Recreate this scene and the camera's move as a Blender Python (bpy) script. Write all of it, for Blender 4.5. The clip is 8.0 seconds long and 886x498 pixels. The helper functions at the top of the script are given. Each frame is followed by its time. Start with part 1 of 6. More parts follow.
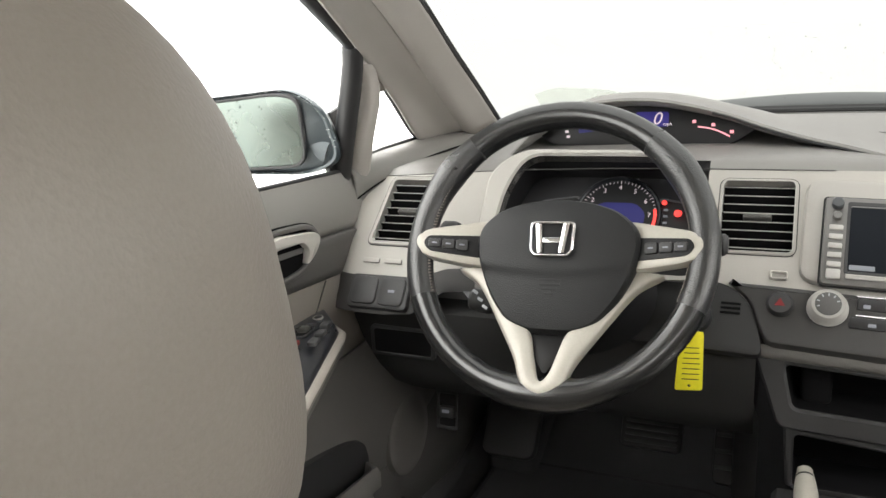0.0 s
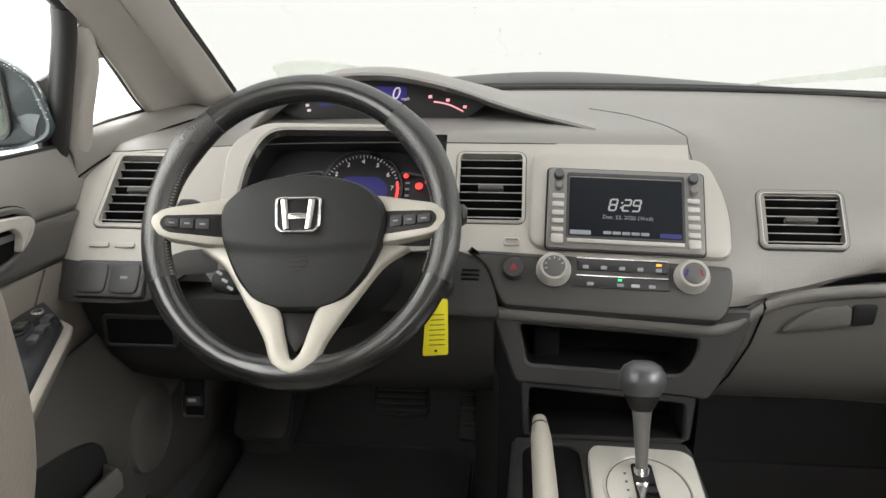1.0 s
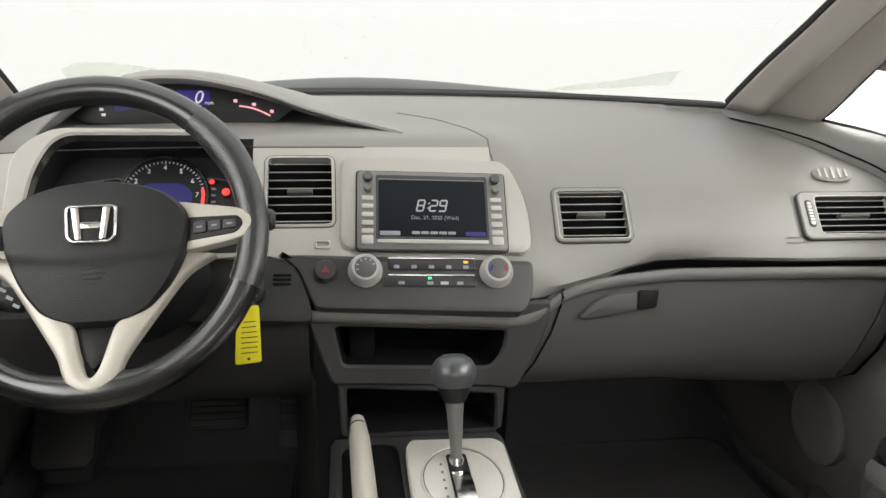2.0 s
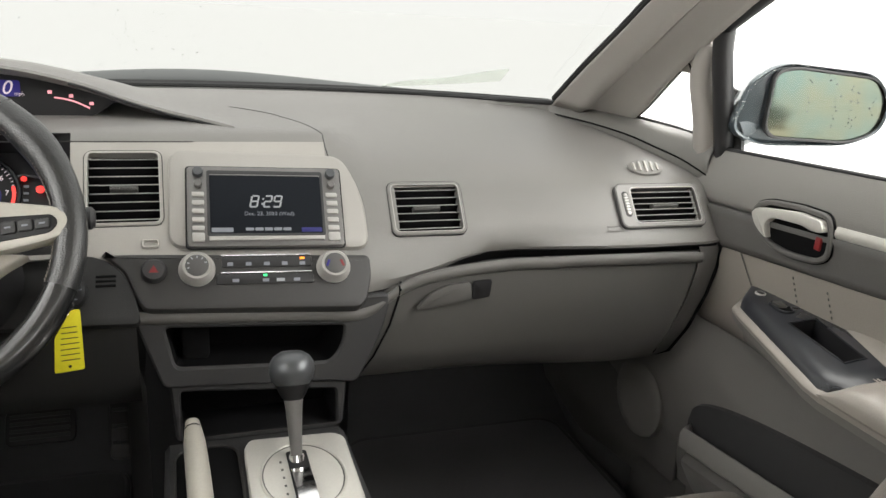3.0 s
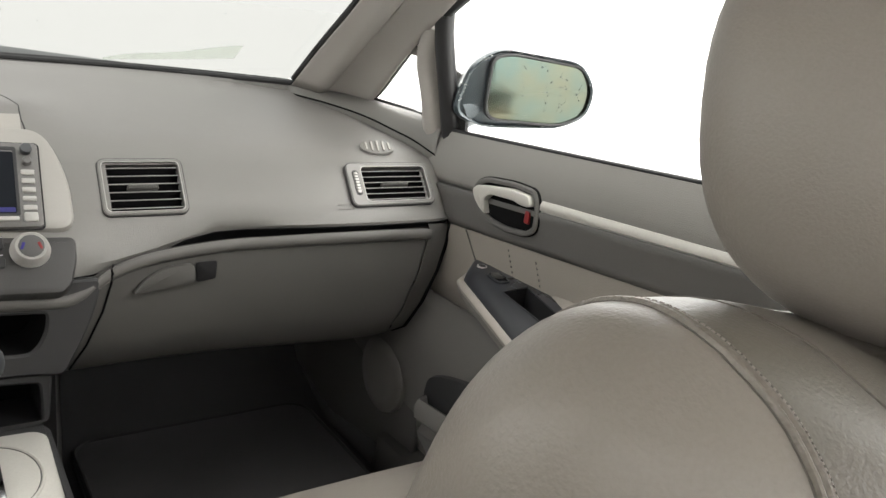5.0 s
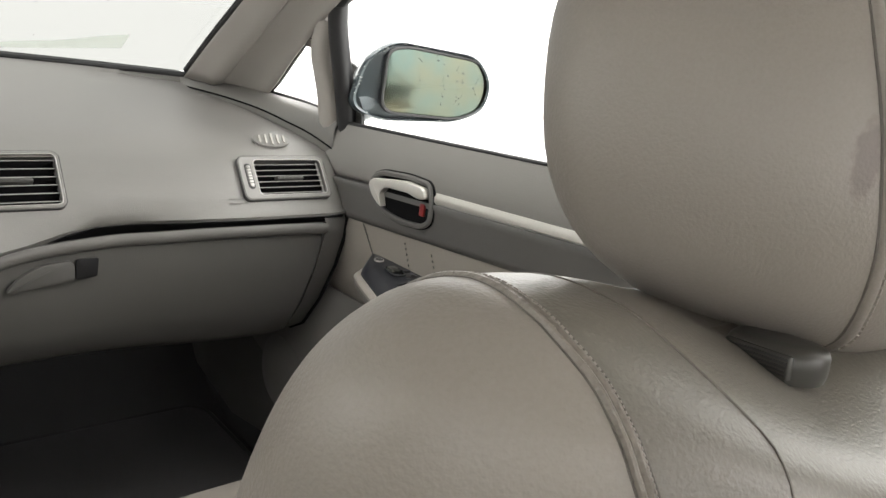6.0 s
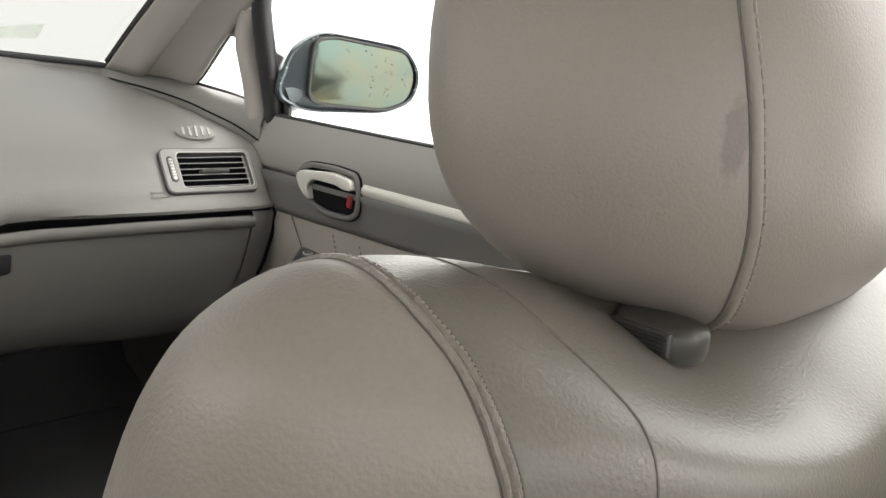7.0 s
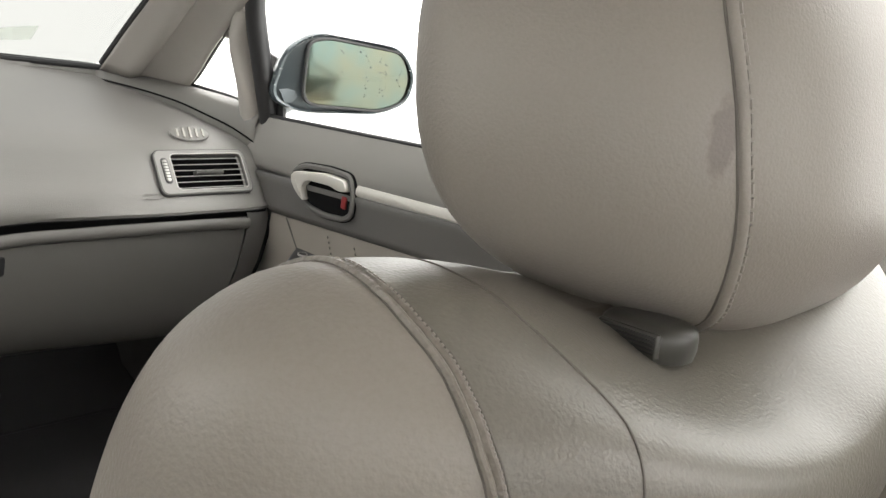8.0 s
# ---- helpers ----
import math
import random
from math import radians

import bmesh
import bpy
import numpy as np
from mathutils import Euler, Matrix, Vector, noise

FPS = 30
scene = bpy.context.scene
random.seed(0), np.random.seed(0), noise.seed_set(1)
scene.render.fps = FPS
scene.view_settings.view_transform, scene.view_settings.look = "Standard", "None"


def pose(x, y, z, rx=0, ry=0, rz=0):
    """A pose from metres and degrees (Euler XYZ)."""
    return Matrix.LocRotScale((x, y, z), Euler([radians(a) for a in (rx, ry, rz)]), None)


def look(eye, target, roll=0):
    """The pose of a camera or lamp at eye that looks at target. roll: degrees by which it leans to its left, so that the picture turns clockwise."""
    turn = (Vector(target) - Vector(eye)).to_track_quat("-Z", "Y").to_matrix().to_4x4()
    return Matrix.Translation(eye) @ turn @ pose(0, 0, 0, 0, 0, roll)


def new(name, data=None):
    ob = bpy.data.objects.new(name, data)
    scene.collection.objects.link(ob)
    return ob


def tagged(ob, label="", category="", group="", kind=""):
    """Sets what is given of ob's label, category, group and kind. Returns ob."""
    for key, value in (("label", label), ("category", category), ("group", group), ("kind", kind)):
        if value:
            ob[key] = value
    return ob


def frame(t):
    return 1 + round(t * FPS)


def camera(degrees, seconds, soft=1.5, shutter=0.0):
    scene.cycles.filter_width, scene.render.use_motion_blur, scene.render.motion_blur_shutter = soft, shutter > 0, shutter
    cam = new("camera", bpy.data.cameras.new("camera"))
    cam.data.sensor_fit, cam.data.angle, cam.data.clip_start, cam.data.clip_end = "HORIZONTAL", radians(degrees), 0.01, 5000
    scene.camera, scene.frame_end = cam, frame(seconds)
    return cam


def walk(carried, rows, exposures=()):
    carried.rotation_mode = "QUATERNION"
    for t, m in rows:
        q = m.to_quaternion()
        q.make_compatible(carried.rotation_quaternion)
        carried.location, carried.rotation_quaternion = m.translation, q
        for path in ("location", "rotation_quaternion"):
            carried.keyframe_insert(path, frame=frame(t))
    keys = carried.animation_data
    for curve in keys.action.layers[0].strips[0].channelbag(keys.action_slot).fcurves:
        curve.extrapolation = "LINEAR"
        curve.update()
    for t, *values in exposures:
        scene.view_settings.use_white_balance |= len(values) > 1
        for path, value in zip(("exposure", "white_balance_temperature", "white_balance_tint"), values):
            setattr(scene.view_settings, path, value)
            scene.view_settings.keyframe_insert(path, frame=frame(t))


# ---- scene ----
cam = camera(58.9, 8.0)
# seconds, eye, yaw, pitch and roll in degrees
PATH = [
    (0.0, -0.1075, -0.3061, 1.1000, 24.59, -14.88, -3.23),
    (0.5, -0.1105, -0.3011, 1.0982, 13.97, -16.27, -1.83),
    (1.0, -0.1146, -0.2981, 1.0983, 5.29, -17.30, -0.30),
    (1.5, -0.1122, -0.2988, 1.0921, -1.26, -17.17, 0.62),
    (2.0, -0.0983, -0.3090, 1.0949, -8.04, -16.65, 1.32),
    (3.5, -0.0705, -0.3278, 1.0980, -24.14, -16.76, 4.24),
    (4.0, -0.0457, -0.3411, 1.0972, -28.34, -16.56, 5.06),
    (4.5, -0.0278, -0.3487, 1.0916, -32.15, -16.22, 5.76),
    (6.0, 0.0175, -0.3705, 1.0788, -41.71, -15.29, 7.34),
    (6.5, 0.0297, -0.3804, 1.0786, -44.25, -14.90, 7.46),
    (7.0, 0.0398, -0.3864, 1.0764, -45.64, -15.18, 7.51),
    (7.5, 0.0424, -0.3875, 1.0773, -45.84, -15.24, 7.42),
    (8.0, 0.0432, -0.3885, 1.0773, -45.81, -15.14, 7.34),
]
walk(cam, [(t, pose(x, y, z, 90 + pitch, 0, yaw) @ pose(0, 0, 0, 0, 0, roll)) for t, x, y, z, yaw, pitch, roll in PATH], exposures=[(0.0, 0.22), (1.0, 0.11), (2.0, 0.11), (4.0, -0.07), (6.0, -0.03), (8.0, 0.03)])

from mathutils.bvhtree import BVHTree

# ---- world, light ----
world = bpy.data.worlds.new("overcast")
scene.world = world
world.use_nodes = True
world.node_tree.nodes["Background"].inputs[0].default_value = (1.0, 0.975, 0.94, 1)
# an overcast sky: about three times as bright overhead as at the horizon
wn, wl = world.node_tree.nodes, world.node_tree.links
wtc, wsep, wmap = wn.new("ShaderNodeTexCoord"), wn.new("ShaderNodeSeparateXYZ"), wn.new("ShaderNodeMapRange")
wl.new(wtc.outputs["Generated"], wsep.inputs[0])
wl.new(wsep.outputs["Z"], wmap.inputs[0])
wmap.inputs[1].default_value, wmap.inputs[2].default_value = 0.05, 1.0
wmap.inputs[3].default_value, wmap.inputs[4].default_value = 4.3, 6.4
wl.new(wmap.outputs[0], wn["Background"].inputs[1])
sun_data = bpy.data.lights.new("sun", "SUN")
sun_data.energy, sun_data.angle, sun_data.color = 1.5, radians(30), (1.0, 0.97, 0.93)
sun = new("sun", sun_data)
sun.matrix_world = look((1.9, -1.6, 1.9), (0.0, 0.0, 0.3))


# ---- materials ----
def material(name, color, rough=0.6, metal=0.0, grain=0.0, size=400.0, blotch=0.06, coat=0.0, emit=0.0, spec=0.5, dirt=0.0, pebble=0.0):
    """A procedural surface: base colour varied at two scales, grain as bump."""
    m = bpy.data.materials.new(name)
    m.use_nodes = True
    n, l = m.node_tree.nodes, m.node_tree.links
    b = n["Principled BSDF"]
    b.inputs["Roughness"].default_value = rough
    b.inputs["Metallic"].default_value = metal
    b.inputs["Coat Weight"].default_value = coat
    b.inputs["Specular IOR Level"].default_value = spec
    c = (*color, 1)
    b.inputs["Base Color"].default_value = c
    if emit:
        b.inputs["Emission Color"].default_value = c
        b.inputs["Emission Strength"].default_value = emit
        return m
    tc = n.new("ShaderNodeTexCoord")
    if blotch:
        big, fine, mix, ramp = n.new("ShaderNodeTexNoise"), n.new("ShaderNodeTexNoise"), n.new("ShaderNodeMix"), n.new("ShaderNodeMapRange")
        big.inputs["Scale"].default_value, big.inputs["Detail"].default_value = 7.0, 5.0
        fine.inputs["Scale"].default_value, fine.inputs["Detail"].default_value = size, 2.0
        add = n.new("ShaderNodeMath")
        add.operation = "ADD"
        for a in (big, fine):
            l.new(tc.outputs["Object"], a.inputs["Vector"])
        l.new(big.outputs[0], add.inputs[0])
        l.new(fine.outputs[0], add.inputs[1])
        ramp.inputs[1].default_value, ramp.inputs[2].default_value = 0.6, 1.4
        ramp.inputs[3].default_value, ramp.inputs[4].default_value = 0.0, 1.0
        l.new(add.outputs[0], ramp.inputs[0])
        mix.data_type = "RGBA"
        mix.inputs[6].default_value = (*[v * (1 - blotch - dirt) for v in color], 1)
        mix.inputs[7].default_value = (*[min(1, v * (1 + blotch)) for v in color], 1)
        l.new(ramp.outputs[0], mix.inputs[0])
        l.new(mix.outputs[2], b.inputs["Base Color"])
        rr = n.new("ShaderNodeMapRange")
        rr.inputs[3].default_value, rr.inputs[4].default_value = max(0.02, rough - 0.07), min(1, rough + 0.07)
        l.new(big.outputs[0], rr.inputs[0])
        l.new(rr.outputs[0], b.inputs["Roughness"])
    if grain:
        vor, bump = n.new("ShaderNodeTexVoronoi"), n.new("ShaderNodeBump")
        vor.inputs["Scale"].default_value = size
        l.new(tc.outputs["Object"], vor.inputs["Vector"])
        bump.inputs["Strength"].default_value, bump.inputs["Distance"].default_value = grain, 0.0008
        l.new(vor.outputs[0], bump.inputs["Height"])
        l.new(bump.outputs[0], b.inputs["Normal"])
    if pebble:
        # rounded leather grain: two noises, the broad one for creases
        tc2, fine2, wide2, mul, add2, bump2 = (n.new(k) for k in ("ShaderNodeTexCoord", "ShaderNodeTexNoise", "ShaderNodeTexNoise", "ShaderNodeMath", "ShaderNodeMath", "ShaderNodeBump"))
        fine2.inputs["Scale"].default_value, fine2.inputs["Detail"].default_value = size, 1.5
        wide2.inputs["Scale"].default_value, wide2.inputs["Detail"].default_value = size * 0.16, 3.0
        for q in (fine2, wide2):
            l.new(tc2.outputs["Object"], q.inputs["Vector"])
        mul.operation, add2.operation = "MULTIPLY", "ADD"
        mul.inputs[1].default_value = 0.16
        l.new(wide2.outputs[0], mul.inputs[0])
        l.new(mul.outputs[0], add2.inputs[0])
        l.new(fine2.outputs[0], add2.inputs[1])
        bump2.inputs["Strength"].default_value, bump2.inputs["Distance"].default_value = pebble, 0.0009
        l.new(add2.outputs[0], bump2.inputs["Height"])
        l.new(bump2.outputs[0], b.inputs["Normal"])
    return m


def glass_material(name, tint=(1, 1, 1)):
    m = bpy.data.materials.new(name)
    m.use_nodes = True
    n, l = m.node_tree.nodes, m.node_tree.links
    out = n["Material Output"]
    n.remove(n["Principled BSDF"])
    tr, gl, mix = n.new("ShaderNodeBsdfTransparent"), n.new("ShaderNodeBsdfGlossy"), n.new("ShaderNodeMixShader")
    tr.inputs[0].default_value = (*tint, 1)
    gl.inputs["Roughness"].default_value = 0.03
    mix.inputs[0].default_value = 0.04
    l.new(tr.outputs[0], mix.inputs[1])
    l.new(gl.outputs[0], mix.inputs[2])
    l.new(mix.outputs[0], out.inputs[0])
    return m


def stained(m, place, size, shade):
    """Mixes a dark, ragged stain about a place into a material's base colour."""
    n, l = m.node_tree.nodes, m.node_tree.links
    b = n["Principled BSDF"]
    src = b.inputs["Base Color"].links[0].from_socket
    tc, mp, ln, no, add, ramp, mix = (n.new(k) for k in ("ShaderNodeTexCoord", "ShaderNodeMapping", "ShaderNodeVectorMath", "ShaderNodeTexNoise", "ShaderNodeMath", "ShaderNodeMapRange", "ShaderNodeMix"))
    l.new(tc.outputs["Object"], mp.inputs[0])
    mp.inputs["Scale"].default_value = [1 / v for v in size]
    mp.inputs["Location"].default_value = [-p / v for p, v in zip(place, size)]
    ln.operation = "LENGTH"
    l.new(mp.outputs[0], ln.inputs[0])
    no.inputs["Scale"].default_value, no.inputs["Detail"].default_value = 150.0, 8.0
    l.new(tc.outputs["Object"], no.inputs["Vector"])
    l.new(ln.outputs["Value"], add.inputs[0])
    l.new(no.outputs[0], add.inputs[1])
    ramp.inputs[1].default_value, ramp.inputs[2].default_value, ramp.inputs[3].default_value, ramp.inputs[4].default_value = 1.25, 1.6, shade, 0.0
    l.new(add.outputs[0], ramp.inputs[0])
    mix.data_type = "RGBA"
    l.new(ramp.outputs[0], mix.inputs[0])
    l.new(src, mix.inputs[6])
    mix.inputs[7].default_value = (0.11, 0.078, 0.075, 1)
    l.new(mix.outputs[2], b.inputs["Base Color"])
    return m


PAD = material("dash_pad_plastic", (0.188, 0.181, 0.171), 0.42, grain=0.35, size=900, spec=0.8)
TRIM = material("light_trim_plastic", (0.40, 0.385, 0.355), 0.42, grain=0.15, size=900)
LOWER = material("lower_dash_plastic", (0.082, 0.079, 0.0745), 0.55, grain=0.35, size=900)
# the lid's plastic lightened, for the light on the lip's upturned top
LIPM = material("lit_lip_plastic", (0.120, 0.116, 0.109), 0.5, grain=0.3, size=900)
BAND = material("dark_grey_plastic", (0.040, 0.039, 0.038), 0.55, grain=0.3, size=900)
NAVS = material("satin_nav_silver", (0.175, 0.171, 0.165), 0.32, metal=0.4)
NAVD = material("dark_nav_bezel", (0.050, 0.050, 0.052), 0.38, metal=0.2)
# the light trim darkened, so its colour holds the centre panel's shade
STACK = material("shaded_trim_plastic", (0.355, 0.342, 0.316), 0.42, grain=0.15, size=900)
SWITCHM = material("charcoal_switch_panel", (0.012, 0.013, 0.016), 0.28, spec=0.5)
GUIDE = material("dark_olive_plastic", (0.050, 0.049, 0.043), 0.36, spec=0.5)
SLAT = material("lit_slat_edge", (0.36, 0.355, 0.34), 0.4)
DARK = material("charcoal_plastic", (0.033, 0.033, 0.034), 0.5, grain=0.25, size=900)
MARK = material("embossed_pad_mark", (0.165, 0.158, 0.148), 0.5)
LINING = material("lower_door_plastic", (0.150, 0.144, 0.135), 0.52, grain=0.35, size=900)
# dash pad plastic lightened in colour, for light the doors lack
DOORP = material("lightened_pad_plastic", (0.255, 0.246, 0.232), 0.46, grain=0.35, size=900)
DOORB = material("door_band_plastic", (0.120, 0.116, 0.110), 0.5, grain=0.3, size=900)
BLACKS = material("satin_black_plastic", (0.014, 0.014, 0.015), 0.34, spec=0.6)
BLACK = material("black_plastic", (0.012, 0.012, 0.013), 0.45, spec=0.3)
# near-black that puts the shade of recesses and joints into the colour
VOID = material("recess_shade_black", (0.007, 0.007, 0.0075), 0.95, spec=0.1)
RIMG = material("gauge_rim_grey", (0.10, 0.10, 0.105), 0.35)
GLOSS = material("gloss_charcoal", (0.011, 0.0125, 0.0155), 0.30, spec=0.4)
KNEE = material("black_grained_plastic", (0.024, 0.024, 0.024), 0.6, grain=0.3, size=900, spec=0.3)
SILVER = material("silver_paint", (0.56, 0.545, 0.505), 0.32, metal=0.18)
CHAMP = material("champagne_spokes", (0.47, 0.448, 0.395), 0.38, metal=0.15)
CHROME = material("chrome", (0.85, 0.85, 0.86), 0.12, metal=1.0, blotch=0)
RIM = material("perforated_black_leather", (0.014, 0.0145, 0.015), 0.30, grain=0.45, size=520, spec=1.0)
RIMS = material("smooth_black_leather", (0.013, 0.0135, 0.014), 0.21, grain=0.06, size=900, spec=1.0)
AIRBAG = material("airbag_black_vinyl", (0.010, 0.0105, 0.0115), 0.46, grain=0.4, size=900, spec=0.4)
LEATHER = material("grey_leather", (0.270, 0.246, 0.220), 0.38, pebble=0.32, size=560, blotch=0.06)
LEATHERS = material("darker_grey_leather", (0.160, 0.148, 0.126), 0.38, pebble=0.40, size=560, blotch=0.08, spec=0.6)
LEATHERH = stained(material("headrest_leather", (0.262, 0.237, 0.212), 0.44, pebble=0.24, size=700, blotch=0.06), (0.3220, -0.2520, 1.0520), (0.0066, 0.0066, 0.0165), 0.45)
WELT = material("worn_welt_leather", (0.235, 0.213, 0.188), 0.33, pebble=1.0, size=400, blotch=0.16)
SEAM = material("leather_seam", (0.13, 0.118, 0.105), 0.7)
THREAD = material("stitching_thread", (0.33, 0.30, 0.27), 0.7)
CARPET = material("charcoal_carpet", (0.048, 0.048, 0.050), 0.98, grain=1.0, size=900, blotch=0.2)
# passenger mat's carpet lightened in colour, for light its footwell lacks
MATC = material("lightened_mat_carpet", (0.066, 0.065, 0.067), 0.95, grain=1.0, size=900, blotch=0.25)
PILLAR = material("pillar_trim", (0.37, 0.350, 0.322), 0.7, grain=0.25, size=900)
RUBBER = material("black_rubber", (0.014, 0.014, 0.015), 0.5)
PAINT = material("blue_grey_car_paint", (0.040, 0.053, 0.060), 0.3, metal=0.3, coat=0.3)
FACE = material("gauge_face", (0.022, 0.022, 0.024), 0.5)
BONNET = material("wet_slate_paint", (0.10, 0.108, 0.108), 0.5, spec=0.4)
SCREEN = material("lcd_screen", (0.012, 0.014, 0.018), 0.5, spec=0.06)
KNOBS = material("satin_silver_knob", (0.45, 0.44, 0.42), 0.3, metal=0.35)
KNOBF = material("grey_knob_face", (0.085, 0.084, 0.082), 0.45)
KNOB = material("satin_grey_knob", (0.10, 0.105, 0.11), 0.36, metal=0.5)
# water drops: glints painted as a pale colour, dark outlines as a dark one
WET = material("glint_water_drop", (0.55, 0.58, 0.57), 0.1, spec=0.8)
BEAD = material("water_bead", (0.05, 0.06, 0.058), 0.12)
# printed symbols use these two as well and glow, though no lamp
TXT = material("glowing_grey_marks", (0.24, 0.25, 0.26), emit=0.55)
TXTD = material("dim_glowing_marks", (0.17, 0.18, 0.20), emit=0.35)
BLUE = material("blue_backlight", (0.012, 0.007, 0.12), emit=0.5)
BLUED = material("dim_blue_backlight", (0.013, 0.013, 0.10), emit=0.4)
RED = material("red_lamp", (0.95, 0.06, 0.05), emit=1.0)
REDP = material("red_plastic", (0.22, 0.02, 0.022), 0.4)
AMBER = material("amber_lamp", (1.0, 0.32, 0.03), emit=1.3)
GREEN = material("green_lamp", (0.05, 0.9, 0.25), emit=1.1)
WHITEG = material("gauge_white", (0.60, 0.52, 0.56), emit=0.42)
YELLOW = material("yellow_paper", (0.78, 0.70, 0.02), 0.6)
INK = material("black_ink", (0.03, 0.03, 0.02), 0.7)
GLASS = glass_material("window_glass", (0.985, 1.0, 0.99))
# dark tint only dims the bright sky seen through it; light passes
WSGLASS = glass_material("wet_dimming_glass", (0.219, 0.2255, 0.223))
MIRROR = material("wet_reflection_tint", (0.21, 0.27, 0.235), 0.17, metal=1.0, blotch=0.25, size=60)
# ground tone is set to the sky's brightness, so no horizon shows
PALE = material("sky_matched_ground", (0.70, 0.70, 0.69), 0.8, size=30)
HEAD = material("headliner_cloth", (0.62, 0.59, 0.55), 0.95, grain=0.5, size=900)
SMEAR = glass_material("dried_smear", (0.86, 0.90, 0.84))
DROP = glass_material("water_drop", (0.62, 0.64, 0.63))


def tint_spread(m, a, b, scale):
    """Lets a material's base colour drift between two tints."""
    n, l = m.node_tree.nodes, m.node_tree.links
    tc, no, ramp, mix = (n.new(k) for k in ("ShaderNodeTexCoord", "ShaderNodeTexNoise", "ShaderNodeMapRange", "ShaderNodeMix"))
    no.inputs["Scale"].default_value, no.inputs["Detail"].default_value = scale, 3.0
    l.new(tc.outputs["Object"], no.inputs["Vector"])
    ramp.inputs[1].default_value, ramp.inputs[2].default_value = 0.4, 0.62
    l.new(no.outputs[0], ramp.inputs[0])
    mix.data_type = "RGBA"
    mix.inputs[6].default_value, mix.inputs[7].default_value = (*a, 1), (*b, 1)
    l.new(ramp.outputs[0], mix.inputs[0])
    l.new(mix.outputs[2], n["Principled BSDF"].inputs["Base Color"])
    return m


# mirror base colours are painted with the tints of the reflected surroundings
MIRRORL = tint_spread(material("pale_reflection_tint", (0.21, 0.27, 0.235), 0.28, metal=1.0, blotch=0.25, size=60), (0.150, 0.178, 0.165), (0.165, 0.190, 0.172), 12.0)
tint_spread(MIRROR, (0.088, 0.120, 0.106), (0.122, 0.122, 0.085), 9.0)


# ---- mesh helpers ----
def part(name, bm, mat, parent=None, label="", smooth=True):
    me = bpy.data.meshes.new(name)
    bmesh.ops.recalc_face_normals(bm, faces=bm.faces)
    bm.to_mesh(me)
    bm.free()
    me.materials.append(mat)
    for p in me.polygons:
        p.use_smooth = smooth and p.loop_total <= 4
    if smooth:
        me.set_sharp_from_angle(angle=radians(40))
    ob = new(name, me)
    if parent is not None:
        keep(ob, parent)
    if label:
        ob["label"] = label
    return ob


def thing(name, label, category, kind="", group="", at=(0, 0, 0)):
    ob = new(name)
    ob.empty_display_size = 0.02
    ob.location = at
    return tagged(ob, label, category, group, kind)


def keep(ob, parent):
    """Parents ob, which is built in world places, under a thing that may stand off the origin."""
    ob.parent = parent
    ob.matrix_parent_inverse = Matrix.Translation(-parent.location)
    return ob


def sheet(rows, holes=(), closed=False, bm=None):
    """A skin over rows of points; holes: index ranges (i0, i1, j0, j1) of faces left out."""
    bm = bm or bmesh.new()
    vs = [[bm.verts.new(p) for p in r] for r in rows]
    for i in range(len(vs) - 1):
        w = len(vs[i])
        for j in range(w if closed else w - 1):
            if any(a <= i < b and c <= j < d for a, b, c, d in holes):
                continue
            k = (j + 1) % w
            bm.faces.new((vs[i][j], vs[i][k], vs[i + 1][k], vs[i + 1][j]))
    return bm


def thick(ob, t, offset=-1):
    s = ob.modifiers.new("thick", "SOLIDIFY")
    s.thickness, s.offset = t, offset
    return ob


def rrect(w, h, r, n=5):
    """Outline of a rounded rectangle about the origin."""
    out = []
    for cx, cy, a0 in ((w / 2 - r, h / 2 - r, 0), (-w / 2 + r, h / 2 - r, 90), (-w / 2 + r, -h / 2 + r, 180), (w / 2 - r, -h / 2 + r, 270)):
        for k in range(n + 1):
            a = radians(a0 + 90 * k / n)
            out.append((cx + r * math.cos(a), cy + r * math.sin(a)))
    return out


def ellipse(a, b, n=32):
    return [(a * math.cos(2 * math.pi * k / n), b * math.sin(2 * math.pi * k / n)) for k in range(n)]


def rounded(points, n=5, r=0.012):
    """A polygon with its corners rounded off."""
    out = []
    m = len(points)
    for i in range(m):
        p0, p1, p2 = Vector(points[i - 1]), Vector(points[i]), Vector(points[(i + 1) % m])
        a, b = (p0 - p1), (p2 - p1)
        d = min(r, a.length * 0.45, b.length * 0.45)
        s, e = p1 + a.normalized() * d, p1 + b.normalized() * d
        for k in range(n + 1):
            t = k / n
            out.append(tuple((1 - t) ** 2 * s + 2 * t * (1 - t) * p1 + t * t * e))
    return out


def inset(outline, d):
    c = Vector((sum(p[0] for p in outline), sum(p[1] for p in outline))) / len(outline)
    out = []
    m = len(outline)
    for i in range(m):
        a, b = Vector(outline[i - 1]), Vector(outline[(i + 1) % m])
        t = (b - a)
        nrm = Vector((-t.y, t.x))
        if nrm.length < 1e-9:
            nrm = c - Vector(outline[i])
        nrm.normalize()
        if nrm.dot(c - Vector(outline[i])) < 0 and False:
            nrm.negate()
        out.append(tuple(Vector(outline[i]) + nrm * d))
    return out


